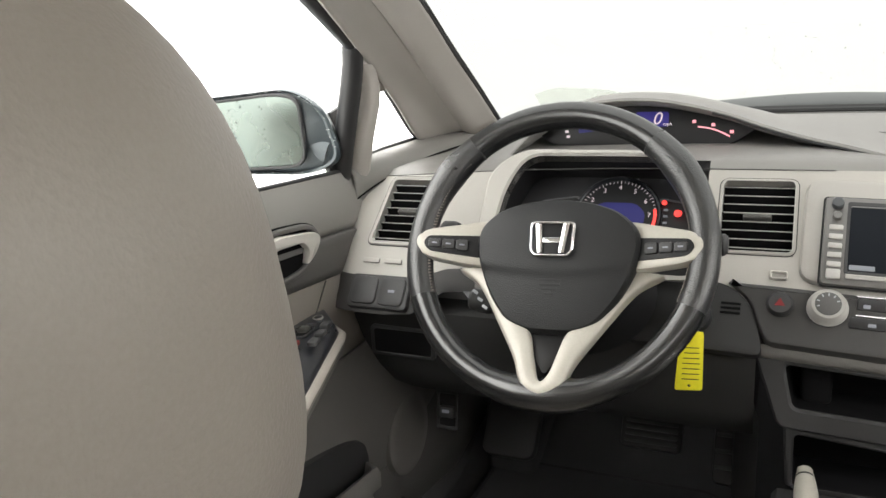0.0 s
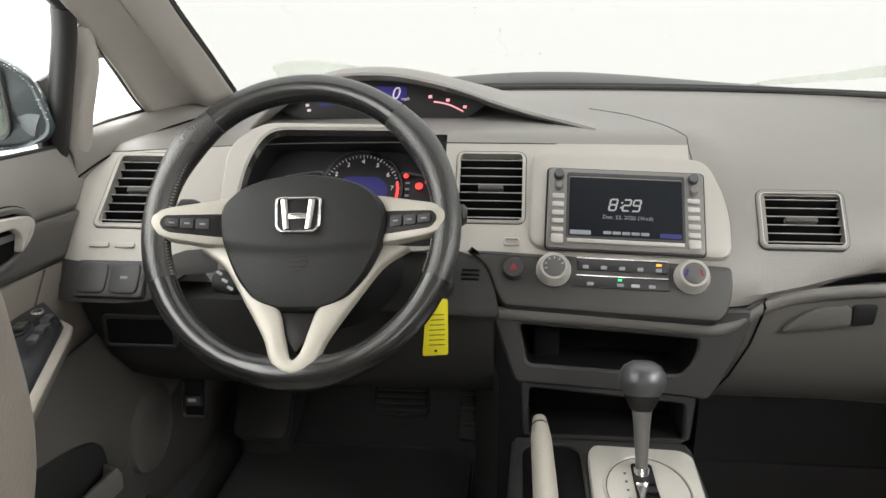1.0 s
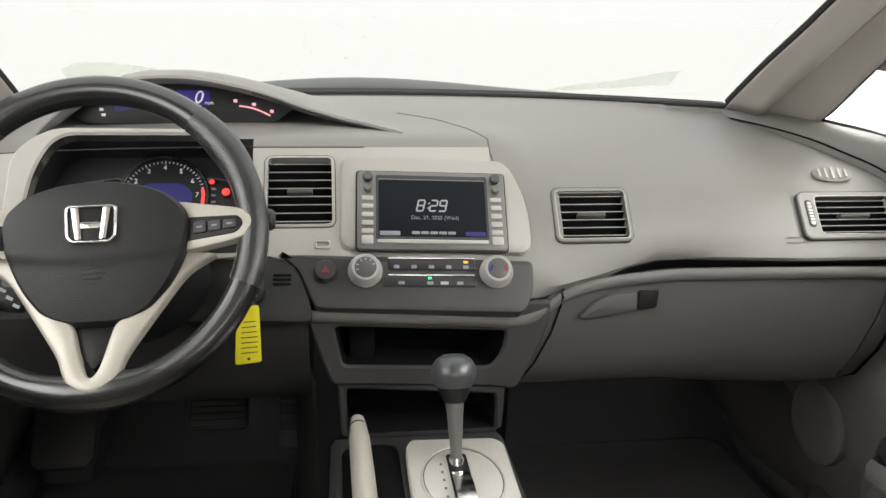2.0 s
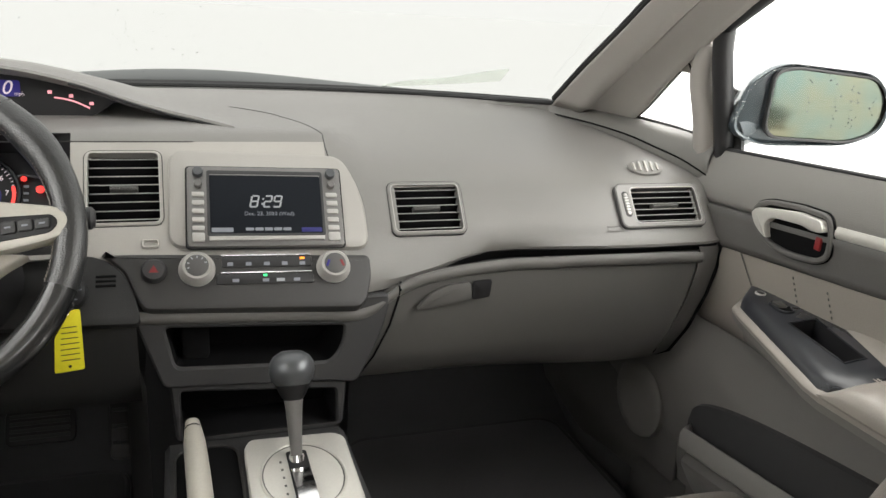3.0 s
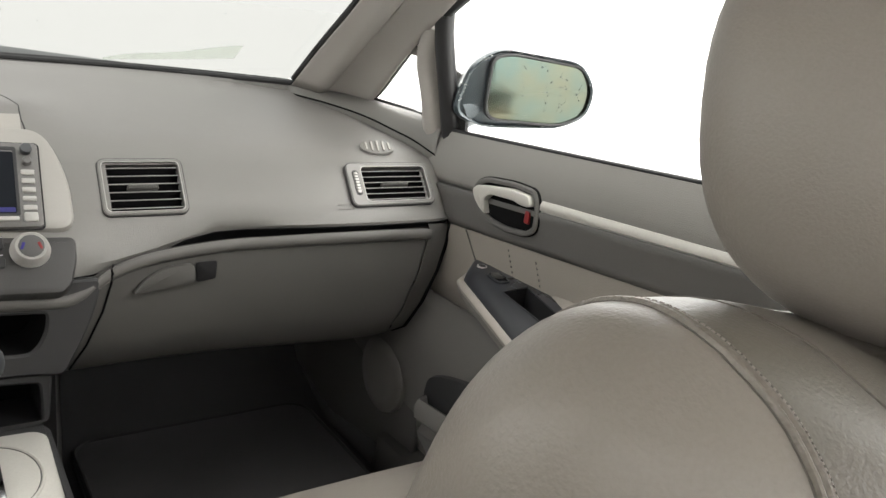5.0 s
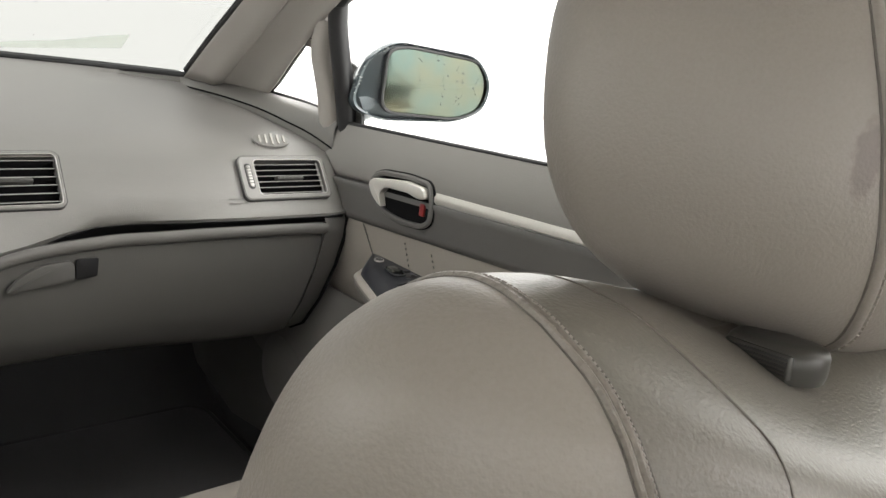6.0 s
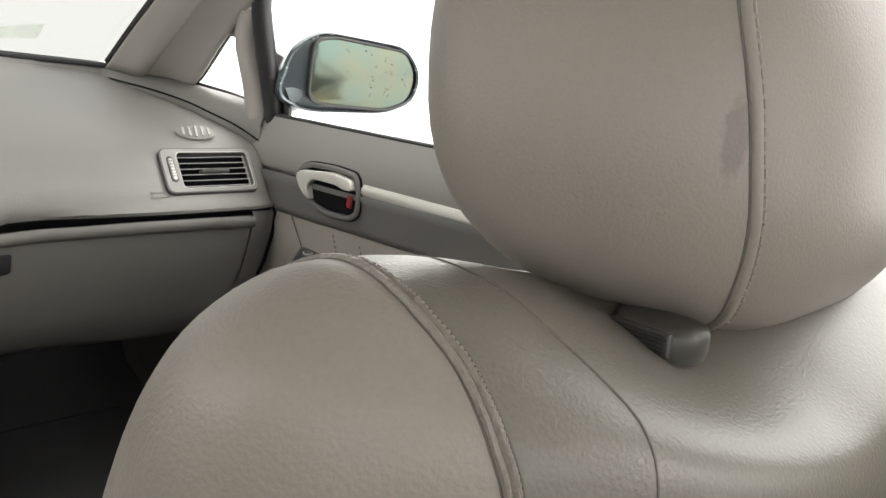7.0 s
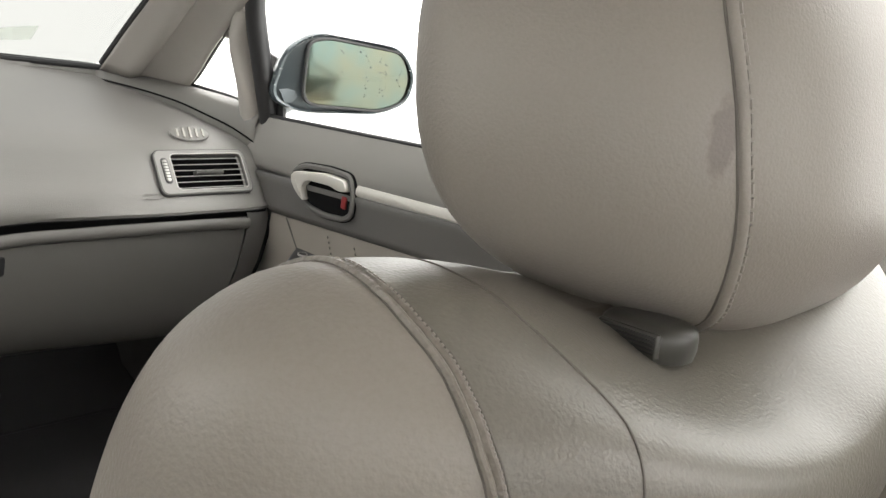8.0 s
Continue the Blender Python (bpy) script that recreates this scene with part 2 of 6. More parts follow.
def slab(outline, depth, m, bevel=0.002, base=0.0, bm=None):
    """A plate over an outline (counter-clockwise) in the plane of the pose m, its front edge rounded."""
    bm = bm or bmesh.new()
    steps = [(base, 0.0), (base + depth - bevel, 0.0), (base + depth - bevel * 0.3, bevel * 0.3), (base + depth, bevel)]
    rings = []
    for z, d in steps:
        pts = inset(outline, d) if d else outline
        rings.append([bm.verts.new(m @ Vector((x, y, z))) for x, y in pts])
    k = len(outline)
    for a, b in zip(rings, rings[1:]):
        for i in range(k):
            bm.faces.new((a[i], a[(i + 1) % k], b[(i + 1) % k], b[i]))
    bm.faces.new(rings[-1])
    bm.faces.new(list(reversed(rings[0])))
    return bm


def ring(outer, inner, z0, z1, m, lip=0.0015, bm=None, deep=0.0):
    """A frame between two outlines of as many points, standing from z0 to z1; deep: how far its inner wall reaches down."""
    bm = bm or bmesh.new()
    loops = [(outer, z0), (outer, z1 - lip), (inset(outer, lip), z1), (inset(inner, -lip), z1), (inner, z1 - lip), (inner, z0 - deep)]
    vs = [[bm.verts.new(m @ Vector((x, y, z))) for x, y in o] for o, z in loops]
    k = len(outer)
    for a, b in zip(vs, vs[1:]):
        for i in range(k):
            bm.faces.new((a[i], a[(i + 1) % k], b[(i + 1) % k], b[i]))
    return bm


def block(w, h, d, m, bevel=0.003, bm=None):
    return slab(rrect(w, h, min(w, h) * 0.2, 3), d, m, bevel, bm=bm)


def spline(points, n):
    """Catmull-Rom through the points, n steps a span."""
    p = [Vector(q) for q in points]
    p = [2 * p[0] - p[1]] + p + [2 * p[-1] - p[-2]]
    out = []
    for i in range(1, len(p) - 2):
        for k in range(n):
            t = k / n
            out.append(0.5 * ((2 * p[i]) + (p[i + 1] - p[i - 1]) * t + (2 * p[i - 1] - 5 * p[i] + 4 * p[i + 1] - p[i + 2]) * t * t + (3 * p[i] - p[i - 1] - 3 * p[i + 1] + p[i + 2]) * t ** 3))
    return out + [p[-2]]


def tube(points, radius, sides=8, bm=None, closed=False, flat=1.0, up=(0, 0, 1)):
    """A round bar along points; radius a number or one a point."""
    bm = bm or bmesh.new()
    pts = [Vector(p) for p in points]
    m = len(pts)
    rad = radius if isinstance(radius, (list, tuple)) else [radius] * m
    rows = []
    for i, p in enumerate(pts):
        if closed:
            t = (pts[(i + 1) % m] - pts[i - 1]).normalized()
        else:
            t = (pts[min(i + 1, m - 1)] - pts[max(i - 1, 0)]).normalized()
        a = t.cross(Vector(up))
        a = a.normalized() if a.length > 1e-4 else Vector((1, 0, 0))
        b = a.cross(t).normalized()
        rows.append([p + rad[i] * (math.cos(2 * math.pi * k / sides) * a + flat * math.sin(2 * math.pi * k / sides) * b) for k in range(sides)])
    if closed:
        rows.append(rows[0])
    sheet(rows, closed=True, bm=bm)
    if not closed:
        bm.faces.ensure_lookup_table()
        for r in (rows[0], rows[-1]):
            c = [bm.verts.new(v) for v in r]
            bm.faces.new(c)
    bmesh.ops.remove_doubles(bm, verts=bm.verts, dist=1e-6)
    return bm


def lathe(profile, m, n=32, bm=None):
    """Turns (radius, height) pairs about the pose's z axis."""
    bm = bm or bmesh.new()
    rows = [[m @ Vector((r * math.cos(2 * math.pi * k / n), r * math.sin(2 * math.pi * k / n), z)) for k in range(n)] for r, z in profile]
    sheet(rows, closed=True, bm=bm)
    bmesh.ops.remove_doubles(bm, verts=bm.verts, dist=1e-6)
    return bm


def facing(x, y, z, lean, turn=0.0):
    """A plane on the dash: x to the right, y up along it, z out of it; lean: degrees its top leans away; turn: degrees about the upright."""
    return pose(x, y, z, 90 - lean, 0, turn)


def text(name, words, size, m, mat, parent, z=0.0, bold=0.0, align="CENTER", slant=0.0):
    cu = bpy.data.curves.new(name, "FONT")
    cu.shear = slant
    cu.body, cu.size, cu.extrude, cu.align_x, cu.align_y, cu.offset = words, size, 0.0002, align, "CENTER", bold
    tmp = bpy.data.objects.new(name, cu)
    scene.collection.objects.link(tmp)
    me = bpy.data.meshes.new_from_object(tmp.evaluated_get(bpy.context.evaluated_depsgraph_get()))
    bpy.data.objects.remove(tmp)
    me.materials.clear()
    me.materials.append(mat)
    me.transform(m @ Matrix.Translation((0, 0, z)))
    ob = new(name, me)
    if parent is not None:
        keep(ob, parent)
    return ob


# ---- ground and car body ----
def smooth(a, b, x):
    t = min(1, max(0, (x - a) / (b - a)))
    return t * t * (3 - 2 * t)


bm = bmesh.new()
bmesh.ops.create_grid(bm, x_segments=24, y_segments=24, size=400)
tagged(part("ground", bm, PALE), "plain pale ground around the parked car, toned to match the sky", "ground", kind="structure")

# floor pan, with the tunnel left to the console
rows = []
for y in (-1.7, -1.0, -0.2, 0.4, 0.9, 1.05, 1.2, 1.3):
    z = 0.30 if y < 1.0 else 0.30 + (y - 1.0) * 1.3
    rows.append([(x, y, z + 0.015 * math.sin(x * 9) ** 2 + (0.12 if abs(x) > 0.68 else 0)) for x in [-0.75 + 0.05 * i for i in range(31)]])
tagged(thick(part("floor", sheet(rows), CARPET), 0.02), "charcoal carpet on the car floor", "car floor", kind="structure")

# firewall behind the dashboard
rows = [[(x, 1.12 + 0.06 * (1 - (x / 0.72) ** 2), z) for x in (-0.74, -0.4, 0, 0.4, 0.74)] for z in (0.3, 0.6, 0.9)]
tagged(thick(part("firewall", sheet(rows), CARPET), 0.02), "black sound-deadened firewall under the dashboard", "firewall", kind="structure")

# unseen roof lining and closed rear of the cabin, added to shape the light
rows = [[(x, y, 1.31 + 0.03 * (1 - (x / 0.56) ** 2) - max(0, y - 0.2) ** 2 * 0.5) for x in [-0.56 + 0.08 * i for i in range(15)]] for y in (-1.32, -1.05, -0.8, -0.5, 0.0, 0.25, 0.40)]
tagged(thick(part("ceiling", sheet(rows), HEAD), 0.03, 1), "unseen light grey cloth headliner, lightened to bounce light", "headliner", kind="structure")
bm = bmesh.new()
rows = []
for k, (y, z) in enumerate(((-0.62, 0.44), (-0.66, 0.52), (-0.86, 0.50), (-0.92, 0.58), (-0.98, 0.80), (-1.02, 0.98), (-1.07, 1.01), (-1.14, 0.98), (-1.72, 0.95))):
    rows.append([(x, y, z + 0.012 * math.sin(9 * x) ** 2) for x in [-0.70 + 0.07 * i for i in range(21)]])
tagged(thick(part("wall_rear", sheet(rows, bm=bm), LEATHERS), 0.05), "unseen grey leather rear bench, added to block light from behind", "rear bench", kind="structure")
for s in (-1, 1):
    bm = slab([(-1.72, 0.3), (-0.42, 0.3), (-0.42, 0.95), (-1.72, 0.95)] if s > 0 else [(0.42, 0.3), (1.72, 0.3), (1.72, 0.95), (0.42, 0.95)], 0.05, pose(s * 0.67, 0, 0, 90, 0, 90 * s))
    tagged(part("wall_side", bm, LEATHER), "unseen grey rear door lining, lightened to bounce light", "door lining", kind="structure")
    rows = [[(s * (0.72 - 0.33 * (z - 0.93) + 0.02 * math.sin(k)), y, z) for y in (-0.62, -0.56, -0.48, -0.42)] for k, z in enumerate((0.9, 1.0, 1.1, 1.2, 1.32))]
    tagged(thick(part("pillar_trim", sheet(rows), PILLAR), 0.03), "beige plastic trim on the door post", "pillar trim", kind="structure")
    rows = [[(s * (0.72 - 0.33 * (z - 0.93)), y0 + (y1 - y0) * k / 3, z) for k in range(4)] for z, y0, y1 in ((0.9, -1.74, -1.12), (1.0, -1.70, -1.16), (1.1, -1.60, -1.18), (1.2, -1.48, -1.16), (1.32, -1.34, -1.12))]
    tagged(thick(part("pillar_rear", sheet(rows), PILLAR), 0.03), "unseen beige trim on the rear roof post, added to block light", "pillar trim", kind="structure")

# A-pillars: inner trim from the dash corner up to the roof, with the windshield edge and the quarter window
for s in (-1, 1):
    pillar = thing("pillar", "beige plastic trim on the windshield pillar", "pillar trim", kind="structure", at=(s * 0.6, 0.95, 0.95))
    inner = spline([(0.590, 1.010, 0.955), (0.588, 0.900, 1.026), (0.580, 0.790, 1.085), (0.568, 0.650, 1.160), (0.555, 0.450, 1.250), (0.54, 0.25, 1.315)], 4)
    mid = spline([(0.640, 0.985, 0.945), (0.632, 0.880, 1.010), (0.618, 0.765, 1.075), (0.603, 0.620, 1.145), (0.585, 0.420, 1.235), (0.57, 0.22, 1.300)], 4)
    outer = spline([(0.694, 0.900, 0.938), (0.688, 0.850, 0.968), (0.672, 0.755, 1.030), (0.640, 0.580, 1.122), (0.610, 0.400, 1.205), (0.59, 0.20, 1.280)], 4)
    rows = []
    for a, b, c in zip(inner, mid, outer):
        r = []
        across = ((0.16, -0.002, -0.003), (0.33, -0.004, -0.006), (0.40, 0.005, 0.009), (0.66, 0.009, 0.014))
        for q in spline([a] + [a.lerp(c, f) + Vector((dx, dy, 0)) for f, dx, dy in across] + [c], 4):
            r.append((s * q.x, q.y, q.z))
        rows.append(r)
    thick(part("pillar_trim", sheet(rows), PILLAR, pillar), 0.012)
    part("windshield_seal", tube([(s * p.x, p.y + 0.004, p.z + 0.004) for p in inner], 0.0055), RUBBER, pillar, "black rubber seal")
    # upright between quarter window and door glass
    fr = spline([(0.712, 0.704, 0.885), (0.690, 0.692, 0.955), (0.665, 0.686, 1.033), (0.660, 0.663, 1.080)], 5)
    part("division_bar", tube([(s * p.x, p.y, p.z) for p in fr], [0.0215 - 0.005 * i / (len(fr) - 1) for i in range(len(fr))], 10), PILLAR, pillar)
    bm = bmesh.new()
    bm.faces.new([bm.verts.new((s * x, y, z)) for x, y, z in ((0.6700, 0.748, 1.0335), (0.6735, 0.722, 1.0325), (0.6760, 0.690, 1.0260), (0.6700, 0.660, 1.0800), (0.6640, 0.672, 1.0820))])
    thick(part("apex_cover", bm, PILLAR, pillar), 0.004)
    gs = spline([(0.712, 0.662, 0.905), (0.696, 0.655, 0.960), (0.664, 0.640, 1.060), (0.652, 0.628, 1.100)], 5)
    part("glass_run", tube([(s * p.x, p.y + 0.004, p.z) for p in gs], 0.0150, 10), RUBBER, pillar, "black rubber window channel")
    top = spline([(0.652, 0.630, 1.100), (0.634, 0.500, 1.160), (0.612, 0.330, 1.235), (0.60, 0.1, 1.28), (0.6, -0.4, 1.29)], 5)
    part("door_frame", tube([(s * p.x, p.y, p.z + 0.003) for p in top], 0.012, 10), RUBBER, pillar, "black window frame with rubber seal")
    # quarter window seal
    q = [(0.6945, 0.893, 0.943), (0.688, 0.850, 0.9665), (0.6725, 0.757, 1.0275), (0.667, 0.722, 1.046), (0.679, 0.712, 0.990), (0.695, 0.714, 0.943), (0.698, 0.79, 0.941)]
    part("quarter_seal", tube([(s * x, y, z) for x, y, z in spline(q + q[:1], 4)[:-1]], 0.0028, 6, closed=True), RUBBER, pillar, "thin black rubber seal")
    # lower filler between quarter window and dash
    hi = spline([(0.600, 1.030, 0.958), (0.655, 0.985, 0.948), (0.694, 0.905, 0.941), (0.700, 0.80, 0.941), (0.700, 0.73, 0.941), (0.704, 0.672, 0.936)], 4)
    lo = spline([(0.575, 1.000, 0.934), (0.622, 0.930, 0.926), (0.650, 0.850, 0.918), (0.664, 0.780, 0.908), (0.676, 0.720, 0.898), (0.690, 0.672, 0.882)], 4)
    rows = []
    for a, b in zip(hi, lo):
        bulge = (b - a).cross(Vector((0, 1, 0))).normalized()
        bulge = bulge if bulge.z > 0 else -bulge
        r = [a + Vector((0.012, 0, 0.002))] + [a.lerp(b, t) + bulge * 0.010 * math.sin(math.pi * t) for t in (0, 0.2, 0.4, 0.6, 0.8, 1.0)] + [b + Vector((0.004, 0.004, -0.03))]
        rows.append([(s * q.x, q.y, q.z) for q in r])
    thick(part("corner_cover", sheet(rows), PAD, pillar), 0.006)
    part("cover_gap", tube([(s * q.x, q.y, q.z) for q in lo], 0.0016, 6), VOID, pillar, "dark joint")

# glass
PILLAR_EDGE = ((1.010, 0.590, 0.955), (0.900, 0.588, 1.026), (0.790, 0.580, 1.085), (0.650, 0.568, 1.160), (0.450, 0.555, 1.250), (0.250, 0.540, 1.315))


def glass_at(u, t):
    """A point of the windshield: u from -1 to 1 between the pillars, t from its foot to the roof."""
    y = 1.010 - 0.76 * t
    ys_ = [p[0] for p in reversed(PILLAR_EDGE)]
    x, z = (float(np.interp(y, ys_, [p[k] for p in reversed(PILLAR_EDGE)])) for k in (1, 2))
    ym, zm = 1.115 - 0.80 * t, 0.945 + 0.375 * t + 0.008 * math.sin(math.pi * t)
    e = abs(u) ** 2.4
    return Vector((x * u, ym + (y + 0.003 - ym) * e, zm + (z + 0.003 - zm) * e))


rows = [[glass_at(-1 + k / 10, i / 12) for k in range(21)] for i in range(13)]
ws = tagged(part("window_windshield", sheet(rows), WSGLASS), "wet sloping windshield glass", "windshield", kind="structure")
ws.visible_shadow = False
for s in (-1, 1):
    g = part("window_door", sheet([[(s * (0.708 - 0.30 * (z - 0.93)), y, z) for y in (-0.45, 0.1, 0.655)] for z in (0.90, 1.0, 1.1)]), GLASS)
    bm = bmesh.new()
    vs = [bm.verts.new((s * (0.704 - 0.3 * (z - 0.93)), y, z)) for y, z in ((-0.45, 0.90), (0.655, 0.90), (0.625, 1.10), (0.33, 1.235), (0.1, 1.28), (-0.45, 1.28))]
    bm.faces.new(vs)
    me = g.data
    bm.to_mesh(me)
    bm.free()
    tagged(g, "clear front door window glass", "window", kind="structure").visible_shadow = False


# ---- dashboard ----
dash = thing("dashboard", "two-tone grey moulded plastic dashboard", "dashboard", at=(0, 0.7, 0.6))
ZL = [0.772, 0.785, 0.800, 0.814, 0.823, 0.831, 0.845, 0.866, 0.880, 0.895, 0.910]
LEAN = math.degrees(math.atan(0.78))


def face_y(z):
    """How far ahead the upper dash face lies at a height."""
    return 0.651 + 0.78 * (z - 0.805)


D = [(0.70, 0.765), (face_y(0.772) + 0.006, 0.772)] + [(face_y(z), z) for z in ZL[1:]] + [(0.742, 0.922), (0.753, 0.931), (0.80, 0.9335), (0.89, 0.935), (0.96, 0.942), (1.04, 0.951)]
Q = [(0.70, 0.765), (face_y(0.772) + 0.006, 0.772)] + [(face_y(z), z) for z in ZL[1:8]] + [(0.716, 0.878), (0.738, 0.890), (0.766, 0.9005), (0.80, 0.910), (0.84, 0.919), (0.885, 0.927), (0.93, 0.934), (0.98, 0.941), (1.04, 0.950)]
XS = sorted({-0.694, -0.68, -0.665, -0.645, -0.605, -0.567, -0.53, -0.49, -0.44, -0.39, -0.34, -0.29, -0.24, -0.205, -0.187, -0.145, -0.102, -0.06, -0.01, 0.04, 0.08, 0.11, 0.14, 0.17, 0.2, 0.245, 0.292, 0.33, 0.37, 0.41, 0.45, 0.49, 0.52, 0.548, 0.60, 0.652, 0.665, 0.68, 0.694})


def end_curl(x):
    """How far, from 0 to 1, the dash bends back towards the seats at its ends."""
    return smooth(0.30, 0.56, x) + smooth(0.44, 0.60, -x)


def dash_point(x, k):
    w = smooth(0.10, 0.20, x)
    (y0, z0), (y1, z1) = D[k], Q[k]
    y, z = y0 + (y1 - y0) * w, z0 + (z1 - z0) * w
    e = max(0, abs(x) - 0.62) / 0.068
    y += 0.010 * e ** 3
    curl = end_curl(x)
    y -= 0.036 * curl * (1 - smooth(0.885, 0.935, z))
    if k < 6 and x > 0.10:
        cut = 0.034 * smooth(0.10, 0.15, x) * (1 - smooth(0.17, 0.36, x)) * (1, 1, 0.9, 0.5, 0.0, 0.0)[k]
        z -= cut
        y -= 0.78 * cut if k else 0
    if k < 4 and x < -0.5:
        cut = 0.027 * smooth(0.53, 0.575, -x) * (1, 1, 0.9, 0.4)[k]
        z -= cut
        y -= 0.78 * cut if k else 0
    y += w * (1 - 0.7 * curl) * 0.030 * max(0, (0.824 - D[k][1]) / 0.045) ** 1.6
    if x > 0 and k < 3:
        z += (curl + 0.15 * w * (1 - curl)) * (0.022, 0.021, 0.012)[k]
    top = smooth(0.86, 0.93, z)
    z -= top * 0.016 * max(0, abs(x) - 0.2) ** 2 / 0.2
    return (x, y, z)


rows = []
for x in XS:
    r = [dash_point(x, k) for k in range(len(D))]
    base = 1.118 - 0.118 * (x / 0.60) ** 2
    z = 0.955 - 0.006 * (x / 0.6) ** 2
    if base > r[-1][1] + 0.01:
        r.append((x, base, z))
    else:
        r = [p if p[1] < base - 0.004 else (x, base - 0.0005 * (len(r) - i), min(p[2], z)) for i, p in enumerate(r)] + [(x, base, z)]
    r.append((x, base + 0.02, z - 0.03))
    rows.append(r)


def hole(x0, x1, z0, z1):
    return (XS.index(x0), XS.index(x1), 1 + ZL.index(z0), 1 + ZL.index(z1))


HOLES = [hole(-0.645, -0.567, 0.831, 0.910), hole(-0.187, -0.102, 0.831, 0.910), hole(0.2, 0.292, 0.814, 0.866), hole(0.548, 0.652, 0.823, 0.866), (XS.index(-0.49), XS.index(-0.205), 1 + ZL.index(0.800), 13)]
TRIM_END, DARK_END = XS.index(0.11), XS.index(-0.49)
pad_tree = BVHTree.FromBMesh(sheet(rows))
part("upper_pad", sheet(rows, holes=HOLES + [(0, TRIM_END, 2, 12), (0, DARK_END, 0, 2)]), PAD, dash, "soft grey grained dash top")
part("trim_panel", sheet([r[2:13] for r in rows[:TRIM_END + 1]], holes=[(a, b, c - 2, d - 2) for a, b, c, d in HOLES] + [(0, DARK_END, 0, 1)]), TRIM, dash, "light grey trim panel")
part("switch_surround", sheet([r[:4] for r in rows[:DARK_END + 1]]), BAND, dash, "dark grey lower edge round the switches")

arc = [pad_tree.find_nearest(q)[0] for q in spline([(0.001, 0.955, 0.945), (0.030, 0.935, 0.942), (0.064, 0.905, 0.940), (0.090, 0.850, 0.937), (0.106, 0.785, 0.935), (0.112, 0.745, 0.925), (0.117, 0.722, 0.900)], 6)]
for end in (-0.694, 0.694):
    part("end_gap", tube([Vector(dash_point(end, k)) + Vector((0.001 * (1 if end > 0 else -1), -0.002, 0.001)) for k in range(1, 16)], 0.0034, 8), VOID, dash, "dark joint towards the door")
part("pad_seam", tube(arc, 0.0009, 6), BAND, dash, "fine dark joint")
part("panel_seam", tube([dash_point(x, 12) for x in XS if x < -0.02], 0.0009, 6), BAND, dash, "fine dark joint")
part("windshield_lip", tube([(x, 1.120 - 0.118 * (x / 0.60) ** 2, 0.957 - 0.006 * (x / 0.6) ** 2) for x in [-0.6 + 0.05 * k for k in range(25)]], 0.0055, 8), RUBBER, dash, "black edge along the windshield")


def on_face(x, z, out=0.0, turn=0.0):
    return facing(x, face_y(z), z, LEAN, turn) @ pose(0, 0, out)


def air_vent(x, z, w, h, slats, edge, shear=0.0, dial=False, label="", mat=None, lift=0.0):
    """A framed air vent with its dark box, slats and a thumb tab. Parts go under the dashboard."""
    m = pose(0, -0.036 * end_curl(x), 0) @ on_face(x, z, lift)
    slope = Matrix.Identity(4)
    slope[0][1] = shear
    m = m @ slope
    mat = mat or TRIM
    wide = 0.017 if dial else 0.0
    outer = [(px_ - wide / 2, py_) for px_, py_ in rrect(w + edge + wide, h + edge, 0.010)]
    v = part("air_vent", ring(outer, rrect(w, h, 0.006), -0.012, 0.0024, m, 0.0012), mat, dash, label)
    part("frame_joint", ring(inset(outer, -0.0012), outer, -0.006, 0.0008, m, 0.0003), BAND, v)
    part("vent_rim", ring(rrect(w + 0.0030, h + 0.0030, 0.007), rrect(w, h, 0.006), -0.002, 0.0031, m, 0.0006), KNOBS, v, "thin pale edge round the slats")
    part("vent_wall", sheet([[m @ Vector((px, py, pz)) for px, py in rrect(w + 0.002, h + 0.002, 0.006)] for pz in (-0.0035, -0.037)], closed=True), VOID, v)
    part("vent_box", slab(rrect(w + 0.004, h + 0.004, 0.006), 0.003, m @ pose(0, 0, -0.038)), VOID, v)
    for k in range(slats):
        yy = -h / 2 + h * (k + 0.5) / slats
        # pale strip paints the light on the slat's edge, its blade stays black
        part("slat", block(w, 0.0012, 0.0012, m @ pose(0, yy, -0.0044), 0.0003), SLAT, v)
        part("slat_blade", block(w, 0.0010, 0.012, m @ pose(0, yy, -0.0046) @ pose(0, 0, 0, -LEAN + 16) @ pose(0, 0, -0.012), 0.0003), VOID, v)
    part("thumb_tab", block(w * 0.40, 0.0062, 0.010, m @ pose(0, 0, -0.008), 0.002), LOWER, v)
    if dial:
        dial_at = m @ pose(-w / 2 - 0.0110, 0.002, 0)
        part("dial_slot", slab(rrect(0.0105, h * 0.74, 0.005), 0.0004, dial_at @ pose(0, 0, 0.0024), 0.0001), BAND, v)
        wheel_ = part("vent_dial", slab(rrect(0.0070, h * 0.62, 0.0033), 0.0030, dial_at @ pose(0, 0, 0.0020), 0.0012), KNOBS, v, "small ribbed silver thumb wheel")
        for k in range(6):
            part("rib", block(0.0072, 0.0010, 0.0006, dial_at @ pose(0, (k - 2.5) * h * 0.085, 0.0050), 0.0002), BAND, wheel_)
    return v


air_vent(-0.1445, 0.871, 0.082, 0.094, 8, 0.008, label="tall black vent in a light grey frame")
air_vent(-0.604, 0.869, 0.074, 0.096, 8, 0.012, shear=0.15, label="tall black vent in a light grey frame")
air_vent(0.2425, 0.841, 0.096, 0.0685, 6, 0.010, mat=PAD, label="black slatted vent in a grey frame")
air_vent(0.601, 0.8435, 0.110, 0.0545, 6, 0.014, dial=True, mat=PAD, label="black slatted vent with a dial beside it", lift=0.003)

